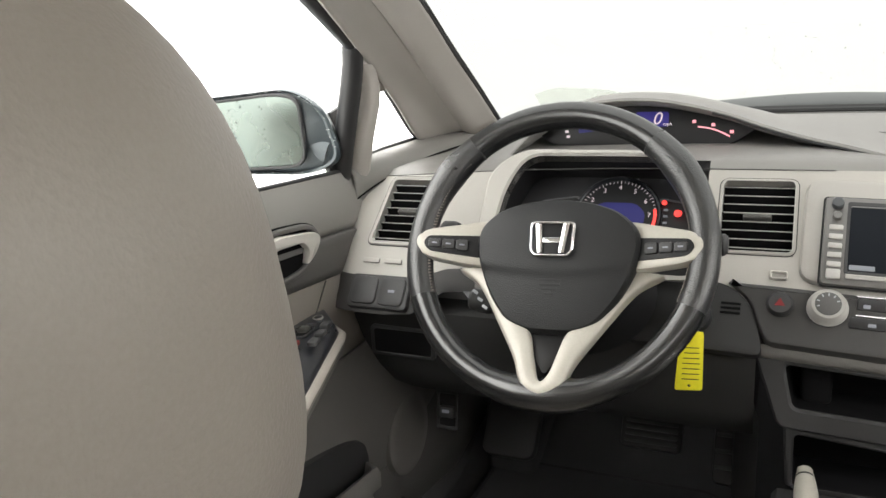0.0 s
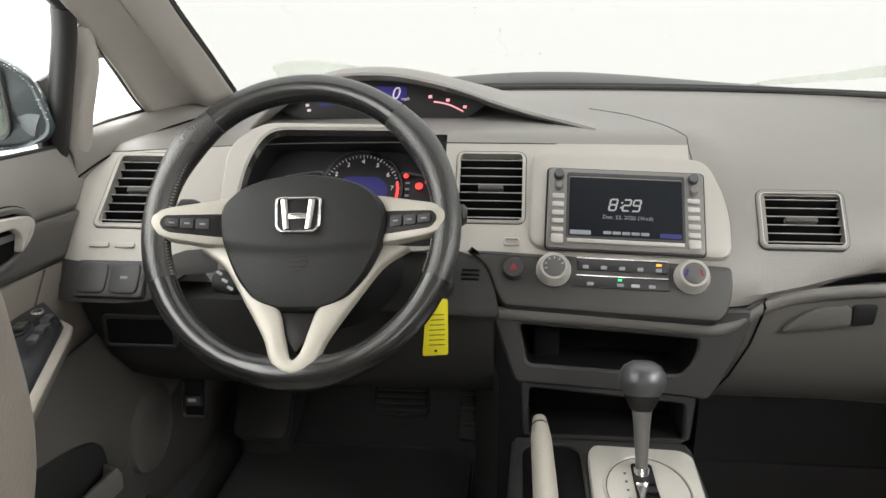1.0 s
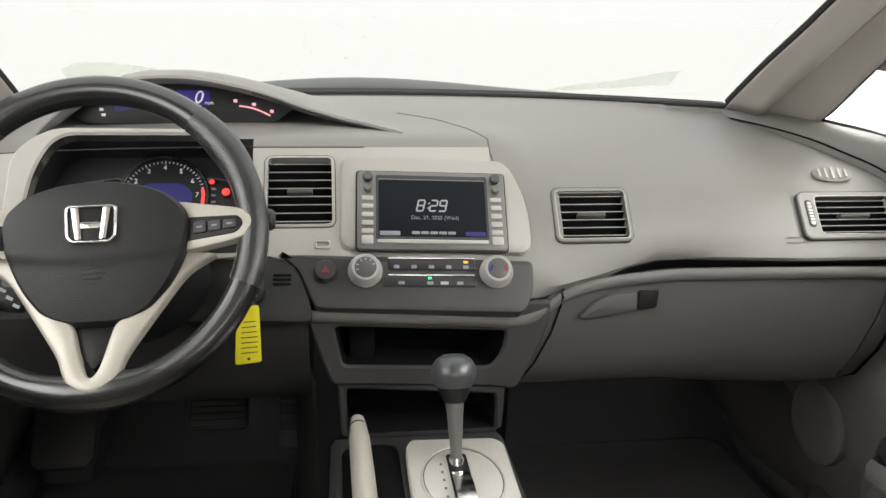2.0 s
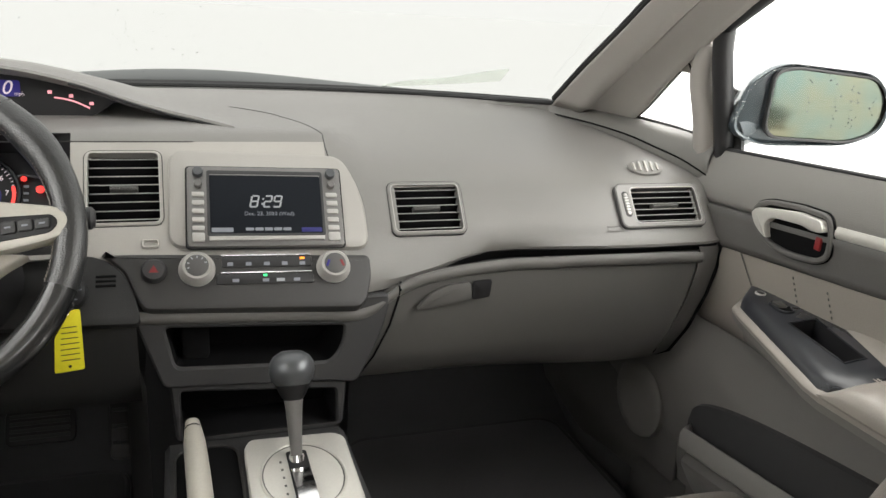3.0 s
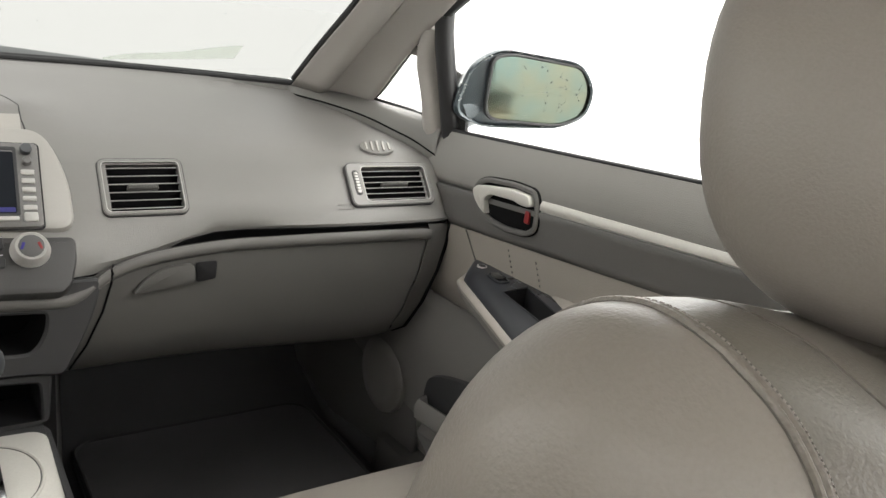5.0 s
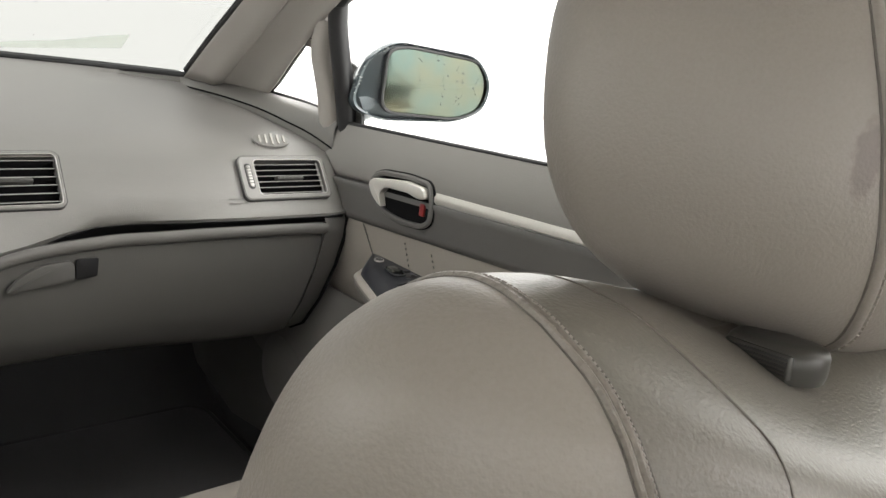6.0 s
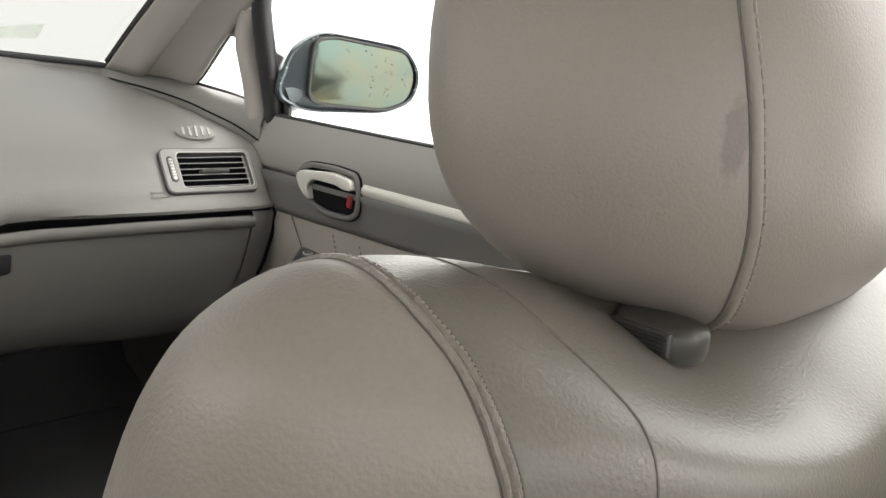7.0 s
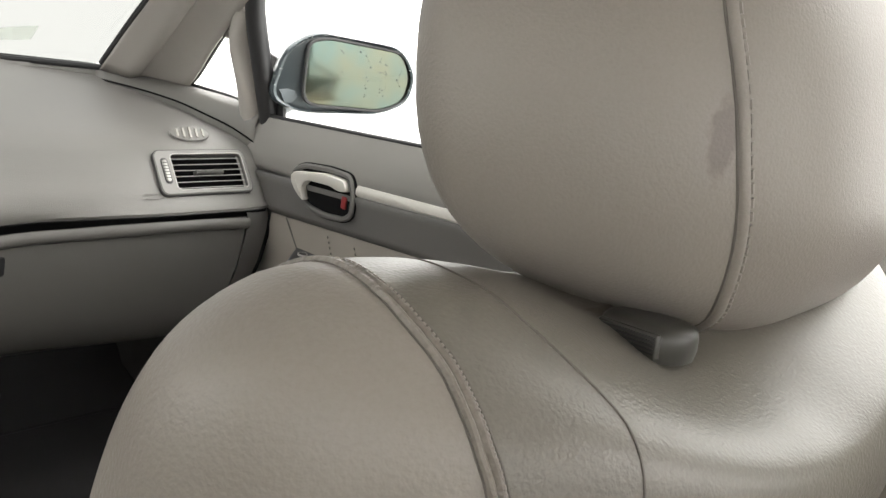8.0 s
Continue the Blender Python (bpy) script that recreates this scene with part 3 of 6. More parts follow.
# ---- instrument cluster ----
mc = on_face(-0.350, 0.868)
cl_out = rounded([(-0.150, -0.090), (0.155, -0.090), (0.146, 0.034), (0.105, 0.089), (-0.108, 0.091), (-0.150, 0.056)], 5, 0.03)
cl_in = rounded([(-0.130, -0.088), (0.143, -0.088), (0.134, 0.030), (0.098, 0.079), (-0.097, 0.079), (-0.119, 0.030)], 5, 0.028)
cluster = part("instrument_binnacle", ring(cl_out, cl_in, -0.004, 0.014, mc, 0.004, deep=0.0), TRIM, dash, "light grey hooded bezel")
part("cluster_face", slab(cl_in, 0.004, mc @ pose(0, 0, -0.052)), FACE, cluster)
bm = bmesh.new()
rws = [[mc @ Vector((x * f, y * f, z)) for x, y in cl_in] for f, z in ((1.0, 0.012), (1.0, -0.05))]
part("binnacle_wall", sheet(rws, closed=True, bm=bm), BLACK, cluster, "black inner wall")
mt = mc @ pose(0.026, 0.016, -0.044)
part("tachometer_ring", ring(ellipse(0.060, 0.060, 48), ellipse(0.0545, 0.0545, 48), 0, 0.006, mt), GLOSS, cluster)
part("tachometer_dial", slab(ellipse(0.054, 0.054, 48), 0.003, mt), BLACK, cluster)
part("tachometer_display", slab(rounded([(-0.034, -0.03), (0.034, -0.03), (0.038, 0.006), (0.024, 0.020), (-0.024, 0.020), (-0.038, 0.006)], 4, 0.01), 0.001, mt @ pose(0, 0, 0.003), 0.0003), BLUED, cluster)
for k in range(9):
    a = radians(205 - 230 * k / 8)
    text("dial_number", str(k), 0.0095, mt @ pose(0.043 * math.cos(a), 0.043 * math.sin(a), 0.0035), WHITEG, cluster)
bm = bmesh.new()
for k in range(41):
    a = radians(205 - 230 * k / 40)
    block(0.0008, 0.003 if k % 5 else 0.005, 0.0006, mt @ pose(0.0515 * math.cos(a), 0.0515 * math.sin(a), 0.003, 0, 0, math.degrees(a) - 90), 0.0001, bm)
part("dial_ticks", bm, WHITEG, cluster)
bm = bmesh.new()
for k in range(6):
    a = radians(10 - 30 * k / 5)
    block(0.004, 0.006, 0.0006, mt @ pose(0.051 * math.cos(a), 0.051 * math.sin(a), 0.0037, 0, 0, math.degrees(a)), 0.0001, bm)
part("red_zone", bm, RED, cluster)
for sx in (-1, 1):
    part("side_pod", ring(rounded([(sx * 0.062, -0.04), (sx * 0.118, -0.04), (sx * 0.112, 0.020), (sx * 0.052, 0.030)][::sx], 4, 0.01), rounded([(sx * 0.064, -0.038), (sx * 0.116, -0.038), (sx * 0.110, 0.018), (sx * 0.054, 0.028)][::sx], 4, 0.01), 0, 0.004, mt, 0.0005), RIMG, cluster)
for dx, dy, r in ((0.061, 0.0226, 0.0036), (0.080, 0.0075, 0.0052), (0.091, 0.0145, 0.0034)):
    part("warning_lamp", slab(ellipse(r, r, 16), 0.001, mt @ pose(dx, dy, 0.002), 0.0003), RED, cluster, "lit red warning lamp")
for k in range(3):
    part("mode_mark", block(0.006, 0.003, 0.001, mt @ pose(0.064, 0.012 - 0.0095 * k, 0.002), 0.0002), TXTD, cluster)

# ---- upper display under its hood ----
edge = spline([(-0.500, 0.815, 0.928), (-0.473, 0.835, 0.957), (-0.440, 0.850, 0.979), (-0.391, 0.860, 0.998), (-0.341, 0.865, 1.003), (-0.292, 0.868, 1.001), (-0.242, 0.868, 0.992), (-0.191, 0.866, 0.979), (-0.150, 0.860, 0.965), (-0.092, 0.848, 0.949), (-0.046, 0.826, 0.941), (-0.004, 0.790, 0.9345)], 4)
rows = []
for p in edge:
    back = Vector((p.x * 1.0, 1.085 - 0.118 * (p.x / 0.6) ** 2, 0.952))
    hgt = p.z - 0.928
    r = [p + Vector((0, 0.030, -0.014 if hgt > 0.02 else -0.006)), p + Vector((0, 0.004, -0.0075)), p + Vector((0, -0.001, -0.003)), p + Vector((0, 0.002, 0.0005))]
    for t in (0.15, 0.35, 0.6, 0.8, 1.0):
        q = p.lerp(back, t)
        q.z += hgt * 0.30 * math.sin(math.pi * t) + 0.002
        low = pad_tree.ray_cast(Vector((q.x, q.y, 1.2)), Vector((0, 0, -1)))[0]
        if low is not None:
            f = smooth(0.004, 0.040, hgt)
            q.z = q.z * f + (low.z + 0.0012) * (1 - f)
        r.append(q)
    rows.append(r)
part("display_hood", sheet(rows), PAD, dash, "curved grey brow over the speed display")
part("brow_gap", tube([q + Vector((0, 0.0005, -0.0055)) for q in edge[26:]], 0.0019, 6), RUBBER, dash, "dark gap under the brow")
md = facing(-0.318, 0.892, 0.955, 14)
dv = rounded([(-0.168, 0.004), (-0.140, -0.024), (0.128, -0.024), (0.160, 0.000), (0.165, 0.012), (0.10, 0.034), (0.02, 0.050), (-0.06, 0.048), (-0.13, 0.030)], 4, 0.02)
disp = part("speed_display", slab(dv, 0.004, md @ pose(0, 0, -0.002)), BLACK, dash, "black display band with blue and pink lit figures")
part("display_panel", slab(rounded([(-0.022, -0.011), (0.026, -0.011), (0.026, 0.011), (-0.022, 0.011)], 3, 0.004), 0.001, md @ pose(0.013, 0.0145, 0.003), 0.0002), BLUE, disp)
text("display_digit", "0", 0.026, md @ pose(0.022, 0.0145, 0.0045), WHITEG, disp, slant=0.25)
text("display_unit", "mph", 0.007, md @ pose(0.038, 0.007, 0.0045), WHITEG, disp)
part("display_panel", block(0.030, 0.008, 0.001, md @ pose(-0.080, 0.0, 0.003, 0, 0, 8), 0.0002), BLUED, disp)
PINK = material("pink_gauge_bar", (0.85, 0.35, 0.40), emit=0.8)
part("gauge_bar", tube([md @ Vector((0.0806 + 0.0447 * t, 0.003 - 0.0141 * t + 0.003 * math.sin(math.pi * t), 0.004)) for t in [k / 8 for k in range(9)]], 0.0012, 6), PINK, disp)
for x, y in ((0.0753, 0.0105), (0.1019, 0.0056), (0.1277, -0.0044)):
    part("gauge_mark", block(0.0055, 0.0045, 0.001, md @ pose(x, y, 0.003), 0.0002), PINK, disp)
for x, y in ((-0.1134, -0.0033), (-0.1107, -0.011)):
    part("gauge_mark", block(0.0055, 0.004, 0.001, md @ pose(x, y, 0.003), 0.0002), WHITEG, disp)

# ---- centre stack: light panel with navigation unit, dark panel with the climate controls ----
ms = on_face(0.024, 0.846) @ pose(0, 0, 0, 0, 0, -1.8)
stack_out = rounded([(-0.118, -0.056), (0.133, -0.060), (0.131, 0.0), (0.124, 0.032), (0.105, 0.077), (-0.118, 0.080)], 6, 0.022)
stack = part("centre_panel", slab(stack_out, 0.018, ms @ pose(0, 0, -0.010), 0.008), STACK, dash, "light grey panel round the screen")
part("panel_gap", slab(rrect(0.1975, 0.1145, 0.006), 0.001, ms @ pose(0.001, -0.0030, 0.0078), 0.0002), BLACK, stack)
nav = thing("navigation_unit", "silver navigation unit with a dark lit screen", "navigation unit", at=(0.025, 0.68, 0.80))
part("housing", slab(rrect(0.193, 0.110, 0.005), 0.012, ms @ pose(0.001, -0.0035, 0.003), 0.0025), NAVS, nav)
part("screen", slab(rrect(0.139, 0.080, 0.002), 0.0015, ms @ pose(0.002, -0.0025, 0.0045) @ pose(-0.001, 0.001, 0.0098), 0.0004), SCREEN, nav)
part("screen_surround", ring(rrect(0.146, 0.090, 0.003), rrect(0.139, 0.080, 0.002), 0.008, 0.0112, ms @ pose(0.002, -0.0025, 0.0045) @ pose(-0.001, 0.003, 0), 0.0005), NAVD, nav)
mn = ms @ pose(0.001, -0.0025, 0.0160)
SEGMENTS = {"8": "abcdefg", "2": "abged", "9": "abcdfg"}


def segment_clock(words, m, w, h):
    """Slanted seven-segment figures in one mesh; a colon takes two dots."""
    bm = bmesh.new()
    t, x = 0.0021, 0.0
    lean = Matrix.Identity(4)
    lean[0][1] = 0.22
    spots = {"a": (0, h / 2, w, t), "g": (0, 0, w, t), "d": (0, -h / 2, w, t), "b": (w / 2, h / 4, t, h / 2), "c": (w / 2, -h / 4, t, h / 2), "f": (-w / 2, h / 4, t, h / 2), "e": (-w / 2, -h / 4, t, h / 2)}
    for ch in words:
        if ch == ":":
            for y in (-0.22 * h, 0.22 * h):
                block(t * 1.1, t * 1.1, 0.0004, m @ lean @ pose(x - 0.2 * w, y, 0), 0.0001, bm)
            x += 0.55 * w
            continue
        for k in SEGMENTS[ch]:
            px_, py_, sw, sh = spots[k]
            block(sw - (0.0006 if sw > sh else 0), sh - (0.0006 if sh > sw else 0), 0.0004, m @ lean @ pose(x + px_, py_, 0), 0.0001, bm)
        x += 1.42 * w
    return bm


part("clock", segment_clock("8:29", mn @ pose(-0.0150, 0.0045, 0), 0.0085, 0.0150), TXT, nav, "pale grey figures")
text("date", "Dec, 23, 2020 (Wed)", 0.0072, mn @ pose(0.003, -0.0125, 0), TXTD, nav)
part("screen_key", block(0.026, 0.006, 0.0004, mn @ pose(-0.055, -0.0345, 0), 0.0001), TXTD, nav)
part("screen_key", block(0.026, 0.006, 0.0004, mn @ pose(0.055, -0.0345, 0), 0.0001), BLUED, nav)
for k in range(5):
    part("status_bar", block(0.010, 0.004, 0.0004, mn @ pose(-0.022 + 0.0115 * k, -0.0335, 0), 0.0001), TXTD, nav)
part("disc_slot_bar", block(0.142, 0.0055, 0.004, ms @ pose(0.002, -0.0025, 0.0045) @ pose(-0.001, -0.0455, 0.009), 0.0012), KNOBS, nav)
for sx in (-1, 1):
    part("button_bed", slab(rrect(0.0172, 0.066, 0.002), 0.001, ms @ pose(0.002, -0.0025, 0.0045) @ pose(-0.001 + sx * 0.0835, -0.014, 0.0092), 0.0003), BLACK, nav)
    for k in range(5):
        part("nav_button", block(0.0145, 0.0068, 0.003, ms @ pose(0.002, -0.0025, 0.0045) @ pose(-0.001 + sx * 0.0835, 0.014 - 0.0115 * k, 0.0095), 0.001), KNOBS, nav)
    part("nav_button", block(0.015, 0.012, 0.004, ms @ pose(0.002, -0.0025, 0.0045) @ pose(-0.001 + sx * 0.0835, -0.044, 0.0095), 0.0015), KNOBS, nav)
    for k, r in enumerate((0.0068, 0.0052)):
        part("nav_knob", lathe([(r, 0), (r, 0.006), (r - 0.001, 0.008), (0.0, 0.008)], ms @ pose(0.002, -0.0025, 0.0045) @ pose(-0.001 + sx * 0.0835, 0.044 - 0.0165 * k, 0.0095), 20), KNOB if k == 0 else NAVS, nav)

ctl_out = rounded([(-0.144, -0.036), (0.112, -0.041), (0.1225, -0.030), (0.1305, 0.0), (0.131, 0.0305), (-0.150, 0.0355), (-0.195, 0.0355), (-0.184, 0.0285), (-0.166, 0.012), (-0.1545, -0.017)], 6, 0.009)
mk = ms @ pose(0, -0.0985, 0)
ctl = thing("climate_control", "dark grey climate control panel with two silver knobs", "climate control", at=(0.02, 0.60, 0.735))
# lower fascia in BAND: its fall into shade is put in the colour
part("panel", slab(ctl_out, 0.020, mk @ pose(0, 0, -0.012), 0.006), BAND, ctl)
for x in (-0.061, 0.105):
    mm = mk @ pose(x - 0.024, 0.0125, 0.008)
    kn = part("climate_knob", lathe([(0.0215, 0), (0.0215, 0.004), (0.0195, 0.006), (0.0185, 0.014), (0.0165, 0.0165), (0.0, 0.0165)], mm, 36), KNOBS, ctl, "silver rotary knob")
    part("knob_face", slab(ellipse(0.0135, 0.0135, 28), 0.0012, mm @ pose(0, 0, 0.0163), 0.0003), KNOBF, kn)
    if x < 0:
        for a in (200, 165, 125, 90, 55, 20):
            part("knob_mark", block(0.0032, 0.0014, 0.0004, mm @ pose(0.0105 * math.cos(radians(a)), 0.0105 * math.sin(radians(a)), 0.0174, 0, 0, a), 0.0001), TXT, kn)
    for k in range(2 if x > 0 else 0):
        part("knob_mark", block(0.003 if x > 0 else 0.004, 0.009 if x > 0 else 0.003, 0.0004, mm @ pose((-0.009, 0.009)[k], 0, 0.0173, 0, 0, (-20, 20)[k]), 0.0001), (BLUE, REDP)[k] if x > 0 else TXTD, kn)
part("control_strip", slab(rrect(0.110, 0.014, 0.003), 0.003, mk @ pose(-0.001, 0.0215, 0.007), 0.001), BLACKS, ctl)
part("control_strip", slab(rrect(0.118, 0.013, 0.003), 0.003, mk @ pose(-0.004, -0.001, 0.007), 0.001), BLACKS, ctl)
for y in (0.030, 0.0075):
    part("chrome_line", block(0.110, 0.0014, 0.004, mk @ pose(-0.002, y, 0.007), 0.0003), CHROME, ctl)
for k in range(5):
    part("climate_symbol", block(0.007, 0.0045, 0.0006, mk @ pose(-0.046 + 0.022 * k, 0.0185, 0.010), 0.0001), TXTD, ctl)
for k, x in enumerate((-0.040, -0.004, 0.014, 0.034)):
    part("climate_symbol", block(0.010 if k == 2 else 0.008, 0.004, 0.0006, mk @ pose(x, -0.003, 0.010), 0.0001), TXTD if k != 2 else TXT, ctl)
part("indicator_lamp", block(0.006, 0.0028, 0.0008, mk @ pose(0.042, 0.0252, 0.010), 0.0002), AMBER, ctl, "lit amber lamp")
part("indicator_lamp", block(0.0045, 0.0028, 0.0008, mk @ pose(-0.0045, 0.0035, 0.010), 0.0002), GREEN, ctl, "lit green lamp")
hz = part("hazard_button", lathe([(0.0145, 0), (0.0145, 0.005), (0.012, 0.009), (0.0, 0.010)], mk @ pose(-0.134, 0.011, 0.008), 28), DARK, ctl, "dark round hazard button")
part("hazard_triangle", slab([(-0.0055, -0.004), (0.0055, -0.004), (0, 0.0055)], 0.0006, mk @ pose(-0.134, 0.011, 0.0175), 0.0001), REDP, hz)
part("passenger_lamp", ring(rrect(0.020, 0.011, 0.003), rrect(0.015, 0.006, 0.002), 0, 0.003, on_face(-0.116, 0.811, 0.001)), SILVER, dash)

# ---- lower dashboard ----
LOW = [(0.655, 0.776), (0.628, 0.772), (0.619, 0.764), (0.616, 0.74), (0.617, 0.70), (0.625, 0.65), (0.640, 0.612), (0.665, 0.598), (0.80, 0.60), (1.0, 0.64)]


def lower_panel(x0, x1, drop, n=14):
    rws = []
    for i in range(n + 1):
        x = x0 + (x1 - x0) * i / n
        dz = drop(x)
        rws.append([(x - 0.055 * max(0, (0.776 - z) / 0.17) ** 1.5 * smooth(0.50, 0.69, x) + 0.055 * max(0, (0.776 - z) / 0.17) ** 1.5 * smooth(0.50, 0.69, -x), y + 0.015 * max(0, (abs(x) - 0.62) / 0.07) ** 2, z - dz * max(0, (z - 0.6) / 0.17)) for y, z in LOW])
    return rws


knee = part("knee_panel", sheet(lower_panel(-0.690, -0.135, lambda x: 0.028)), KNEE, dash, "charcoal panel under the steering column")
glove = thing("glovebox", "closed grey plastic glovebox below the dash pad", "glovebox", at=(0.42, 0.65, 0.6))
LIP = spline([(-0.150, 0.606, 0.7420), (-0.080, 0.605, 0.7385), (0.000, 0.605, 0.7345), (0.080, 0.605, 0.7295), (0.125, 0.606, 0.7260), (0.146, 0.608, 0.7275), (0.168, 0.612, 0.7375), (0.1895, 0.616, 0.7520), (0.2227, 0.618, 0.7645), (0.2676, 0.619, 0.7725), (0.344, 0.617, 0.7800), (0.400, 0.609, 0.7825), (0.462, 0.598, 0.7862), (0.520, 0.590, 0.7880), (0.580, 0.588, 0.7880), (0.650, 0.587, 0.7860)], 6)


def lip_at(x):
    """Depth and height of the lip's crest across the car."""
    xs_ = [p.x for p in LIP]
    return float(np.interp(x, xs_, [p.y for p in LIP])), float(np.interp(x, xs_, [p.z for p in LIP]))


gdrop = lambda x: 0.764 - lip_at(x)[1]
def skewed(rws):
    return [[(x - 0.044 * max(0, (0.752 - z) / 0.13) ** 1.5 * (1 - smooth(0.19, 0.42, x)), y + 0.010 - 0.030 * end_curl(x), z) for x, y, z in r] for r in rws]


def lip_sheet(x0, x1, n):
    """A rounded lip whose top catches the light, rolled over at its front."""
    rws = []
    for i in range(n + 1):
        x = x0 + (x1 - x0) * i / n
        y, z = lip_at(x)
        rws.append([(x, y + 0.017, z - 0.024), (x, y + 0.013, z - 0.007), (x, y + 0.009, z - 0.0015), (x, y + 0.004, z), (x, y + 0.001, z - 0.003), (x, y, z - 0.008), (x, y + 0.001, z - 0.013), (x, y + 0.005, z - 0.0165), (x, y + 0.012, z - 0.018)])
    return rws


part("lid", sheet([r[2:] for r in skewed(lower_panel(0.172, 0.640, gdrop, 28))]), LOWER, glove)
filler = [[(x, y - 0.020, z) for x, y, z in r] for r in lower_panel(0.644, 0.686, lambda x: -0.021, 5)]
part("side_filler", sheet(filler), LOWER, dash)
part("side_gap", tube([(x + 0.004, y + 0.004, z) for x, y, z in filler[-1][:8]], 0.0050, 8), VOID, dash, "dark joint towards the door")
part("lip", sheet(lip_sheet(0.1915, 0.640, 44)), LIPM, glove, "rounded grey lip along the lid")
# black sheet over the pad's lower edge, for its gap and shadow band
gap_rows = []
for x in XS:
    if 0.14 <= x <= 0.68:
        low, up_ = Vector(dash_point(x, 1)), Vector(dash_point(x, 2))
        f = 0.12 + 0.55 * (1 - end_curl(x)) * smooth(0.20, 0.30, x)
        gap_rows.append([low.lerp(up_, f) + Vector((0, 0.001, 0)), low.lerp(up_, f) + Vector((0, -0.0022, -0.001)), low + Vector((0, -0.0016, -0.001)), low + Vector((0, 0.002, -0.007)), low + Vector((0, 0.012, -0.012))])
part("pad_shadow_gap", sheet(gap_rows), VOID, dash, "black strip for the gap and shadow under the pad")
ledge = skewed(lower_panel(0.194, 0.640, gdrop, 22))[0]
part("lid_gap", tube([(lx, ly - 0.001, lz) for lx, ly, lz in [(0.1908, lip_at(0.1908)[0] + 0.006, lip_at(0.1908)[1] - 0.002), (0.1908, lip_at(0.1908)[0], lip_at(0.1908)[1] - 0.006)] + ledge[2:7]], 0.0014, 6), VOID, glove, "dark gap beside the lid")
part("handle", slab(rounded([(-0.052, -0.0170), (0.030, -0.0065), (0.027, 0.0205), (-0.010, 0.0165), (-0.034, 0.004)], 5, 0.010), 0.006, facing(0.265, 0.6235, 0.7315, 0), 0.002), LOWER, glove)
part("handle_recess", slab(rounded([(-0.012, -0.014), (0.014, -0.011), (0.016, 0.014), (-0.012, 0.0135)], 4, 0.004), 0.003, facing(0.307, 0.6225, 0.7385, 0), 0.001), BLACK, glove, "dark finger recess")

# middle: light lip, cubby, lower pocket
part("centre_lip", sheet(lip_sheet(-0.148, 0.1890, 40)), LIPM, dash)
mb = facing(0.010, 0.606, 0.668, 6)
cub_out = rounded([(-0.118, -0.0265), (0.085, -0.0370), (0.122, -0.0420), (0.140, -0.008), (0.1535, 0.020), (0.1635, 0.050), (0.168, 0.076), (-0.150, 0.068)], 6, 0.010)
cub_in = rounded([(-0.103, -0.0015), (0.062, -0.0090), (0.086, -0.0095), (0.096, 0.001), (0.1025, 0.014), (0.1050, 0.026), (0.1055, 0.0375), (-0.114, 0.050)], 6, 0.008)
# cubby and pocket surrounds in DARK: shade below the dash put into colour
cubby = part("centre_cubby", ring(cub_out, cub_in, -0.012, 0.0, mb, 0.003), DARK, dash, "open black storage cubby, its surround darkened for shade")
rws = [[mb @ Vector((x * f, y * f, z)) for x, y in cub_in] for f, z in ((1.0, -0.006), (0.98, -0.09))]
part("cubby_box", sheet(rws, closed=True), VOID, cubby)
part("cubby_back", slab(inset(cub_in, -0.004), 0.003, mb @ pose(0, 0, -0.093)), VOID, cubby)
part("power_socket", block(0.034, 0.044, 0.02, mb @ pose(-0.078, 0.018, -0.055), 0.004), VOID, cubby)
pk_out = rounded([(-0.106, -0.100), (0.104, -0.100), (0.110, -0.038), (-0.112, -0.024)], 6, 0.006)
pk_in = rounded([(-0.099, -0.099), (0.096, -0.099), (0.095, -0.050), (-0.099, -0.035)], 6, 0.006)
mp = mb @ pose(0, 0, -0.010)
pocket = part("lower_pocket", ring(pk_out, pk_in, -0.006, 0.004, mp, 0.003), DARK, dash, "open black pocket ahead of the gear lever")
rws = [[mp @ Vector((x, y, z)) for x, y in pk_in] for z in (-0.003, -0.09)]
part("pocket_box", sheet(rws, closed=True), BLACK, pocket)
part("pocket_back", slab(inset(pk_in, -0.004), 0.003, mp @ pose(0, 0, -0.093)), VOID, pocket)
for s_, x in ((-1, -0.128), (1, 0.122)):
    part("console_cheek", sheet([[(x + s_ * 0.010 * k, 0.606 + 0.06 * k, z) for k in range(5)] for z in (0.32, 0.5, 0.60, 0.645)]), BAND, dash)

# driver's switch panel and small parts beside the wheel
msw = pose(0, -0.036, 0) @ on_face(-0.616, 0.7715, -0.0055)
sp = part("switch_panel", slab(rrect(0.092, 0.049, 0.006), 0.010, msw, 0.003), DARK, dash, "charcoal switch panel")
for k in range(2):
    part("blank_switch", block(0.038, 0.040, 0.003, msw @ pose(-0.021 + 0.042 * k, 0, 0.010), 0.002), DARK, sp)
part("switch_mark", block(0.010, 0.004, 0.0005, msw @ pose(0.021, 0, 0.013), 0.0001), TXTD, sp)
for k in range(2):
    part("coin_slot", block(0.026, 0.007, 0.002, pose(0, -0.036, 0) @ on_face(-0.640 + 0.034 * k, 0.8075, 0.001), 0.001), TRIM, dash)
ma = ms @ pose(0, 0, 0.0)
arch = part("column_arch", slab(rounded([(-0.36, -0.150), (-0.147, -0.150), (-0.1545, -0.116), (-0.1665, -0.0870), (-0.185, -0.0705), (-0.205, -0.0635), (-0.36, -0.062)], 5, 0.012), 0.014, ma @ pose(0, 0, -0.010), 0.003), KNEE, dash, "charcoal surround of the steering column")
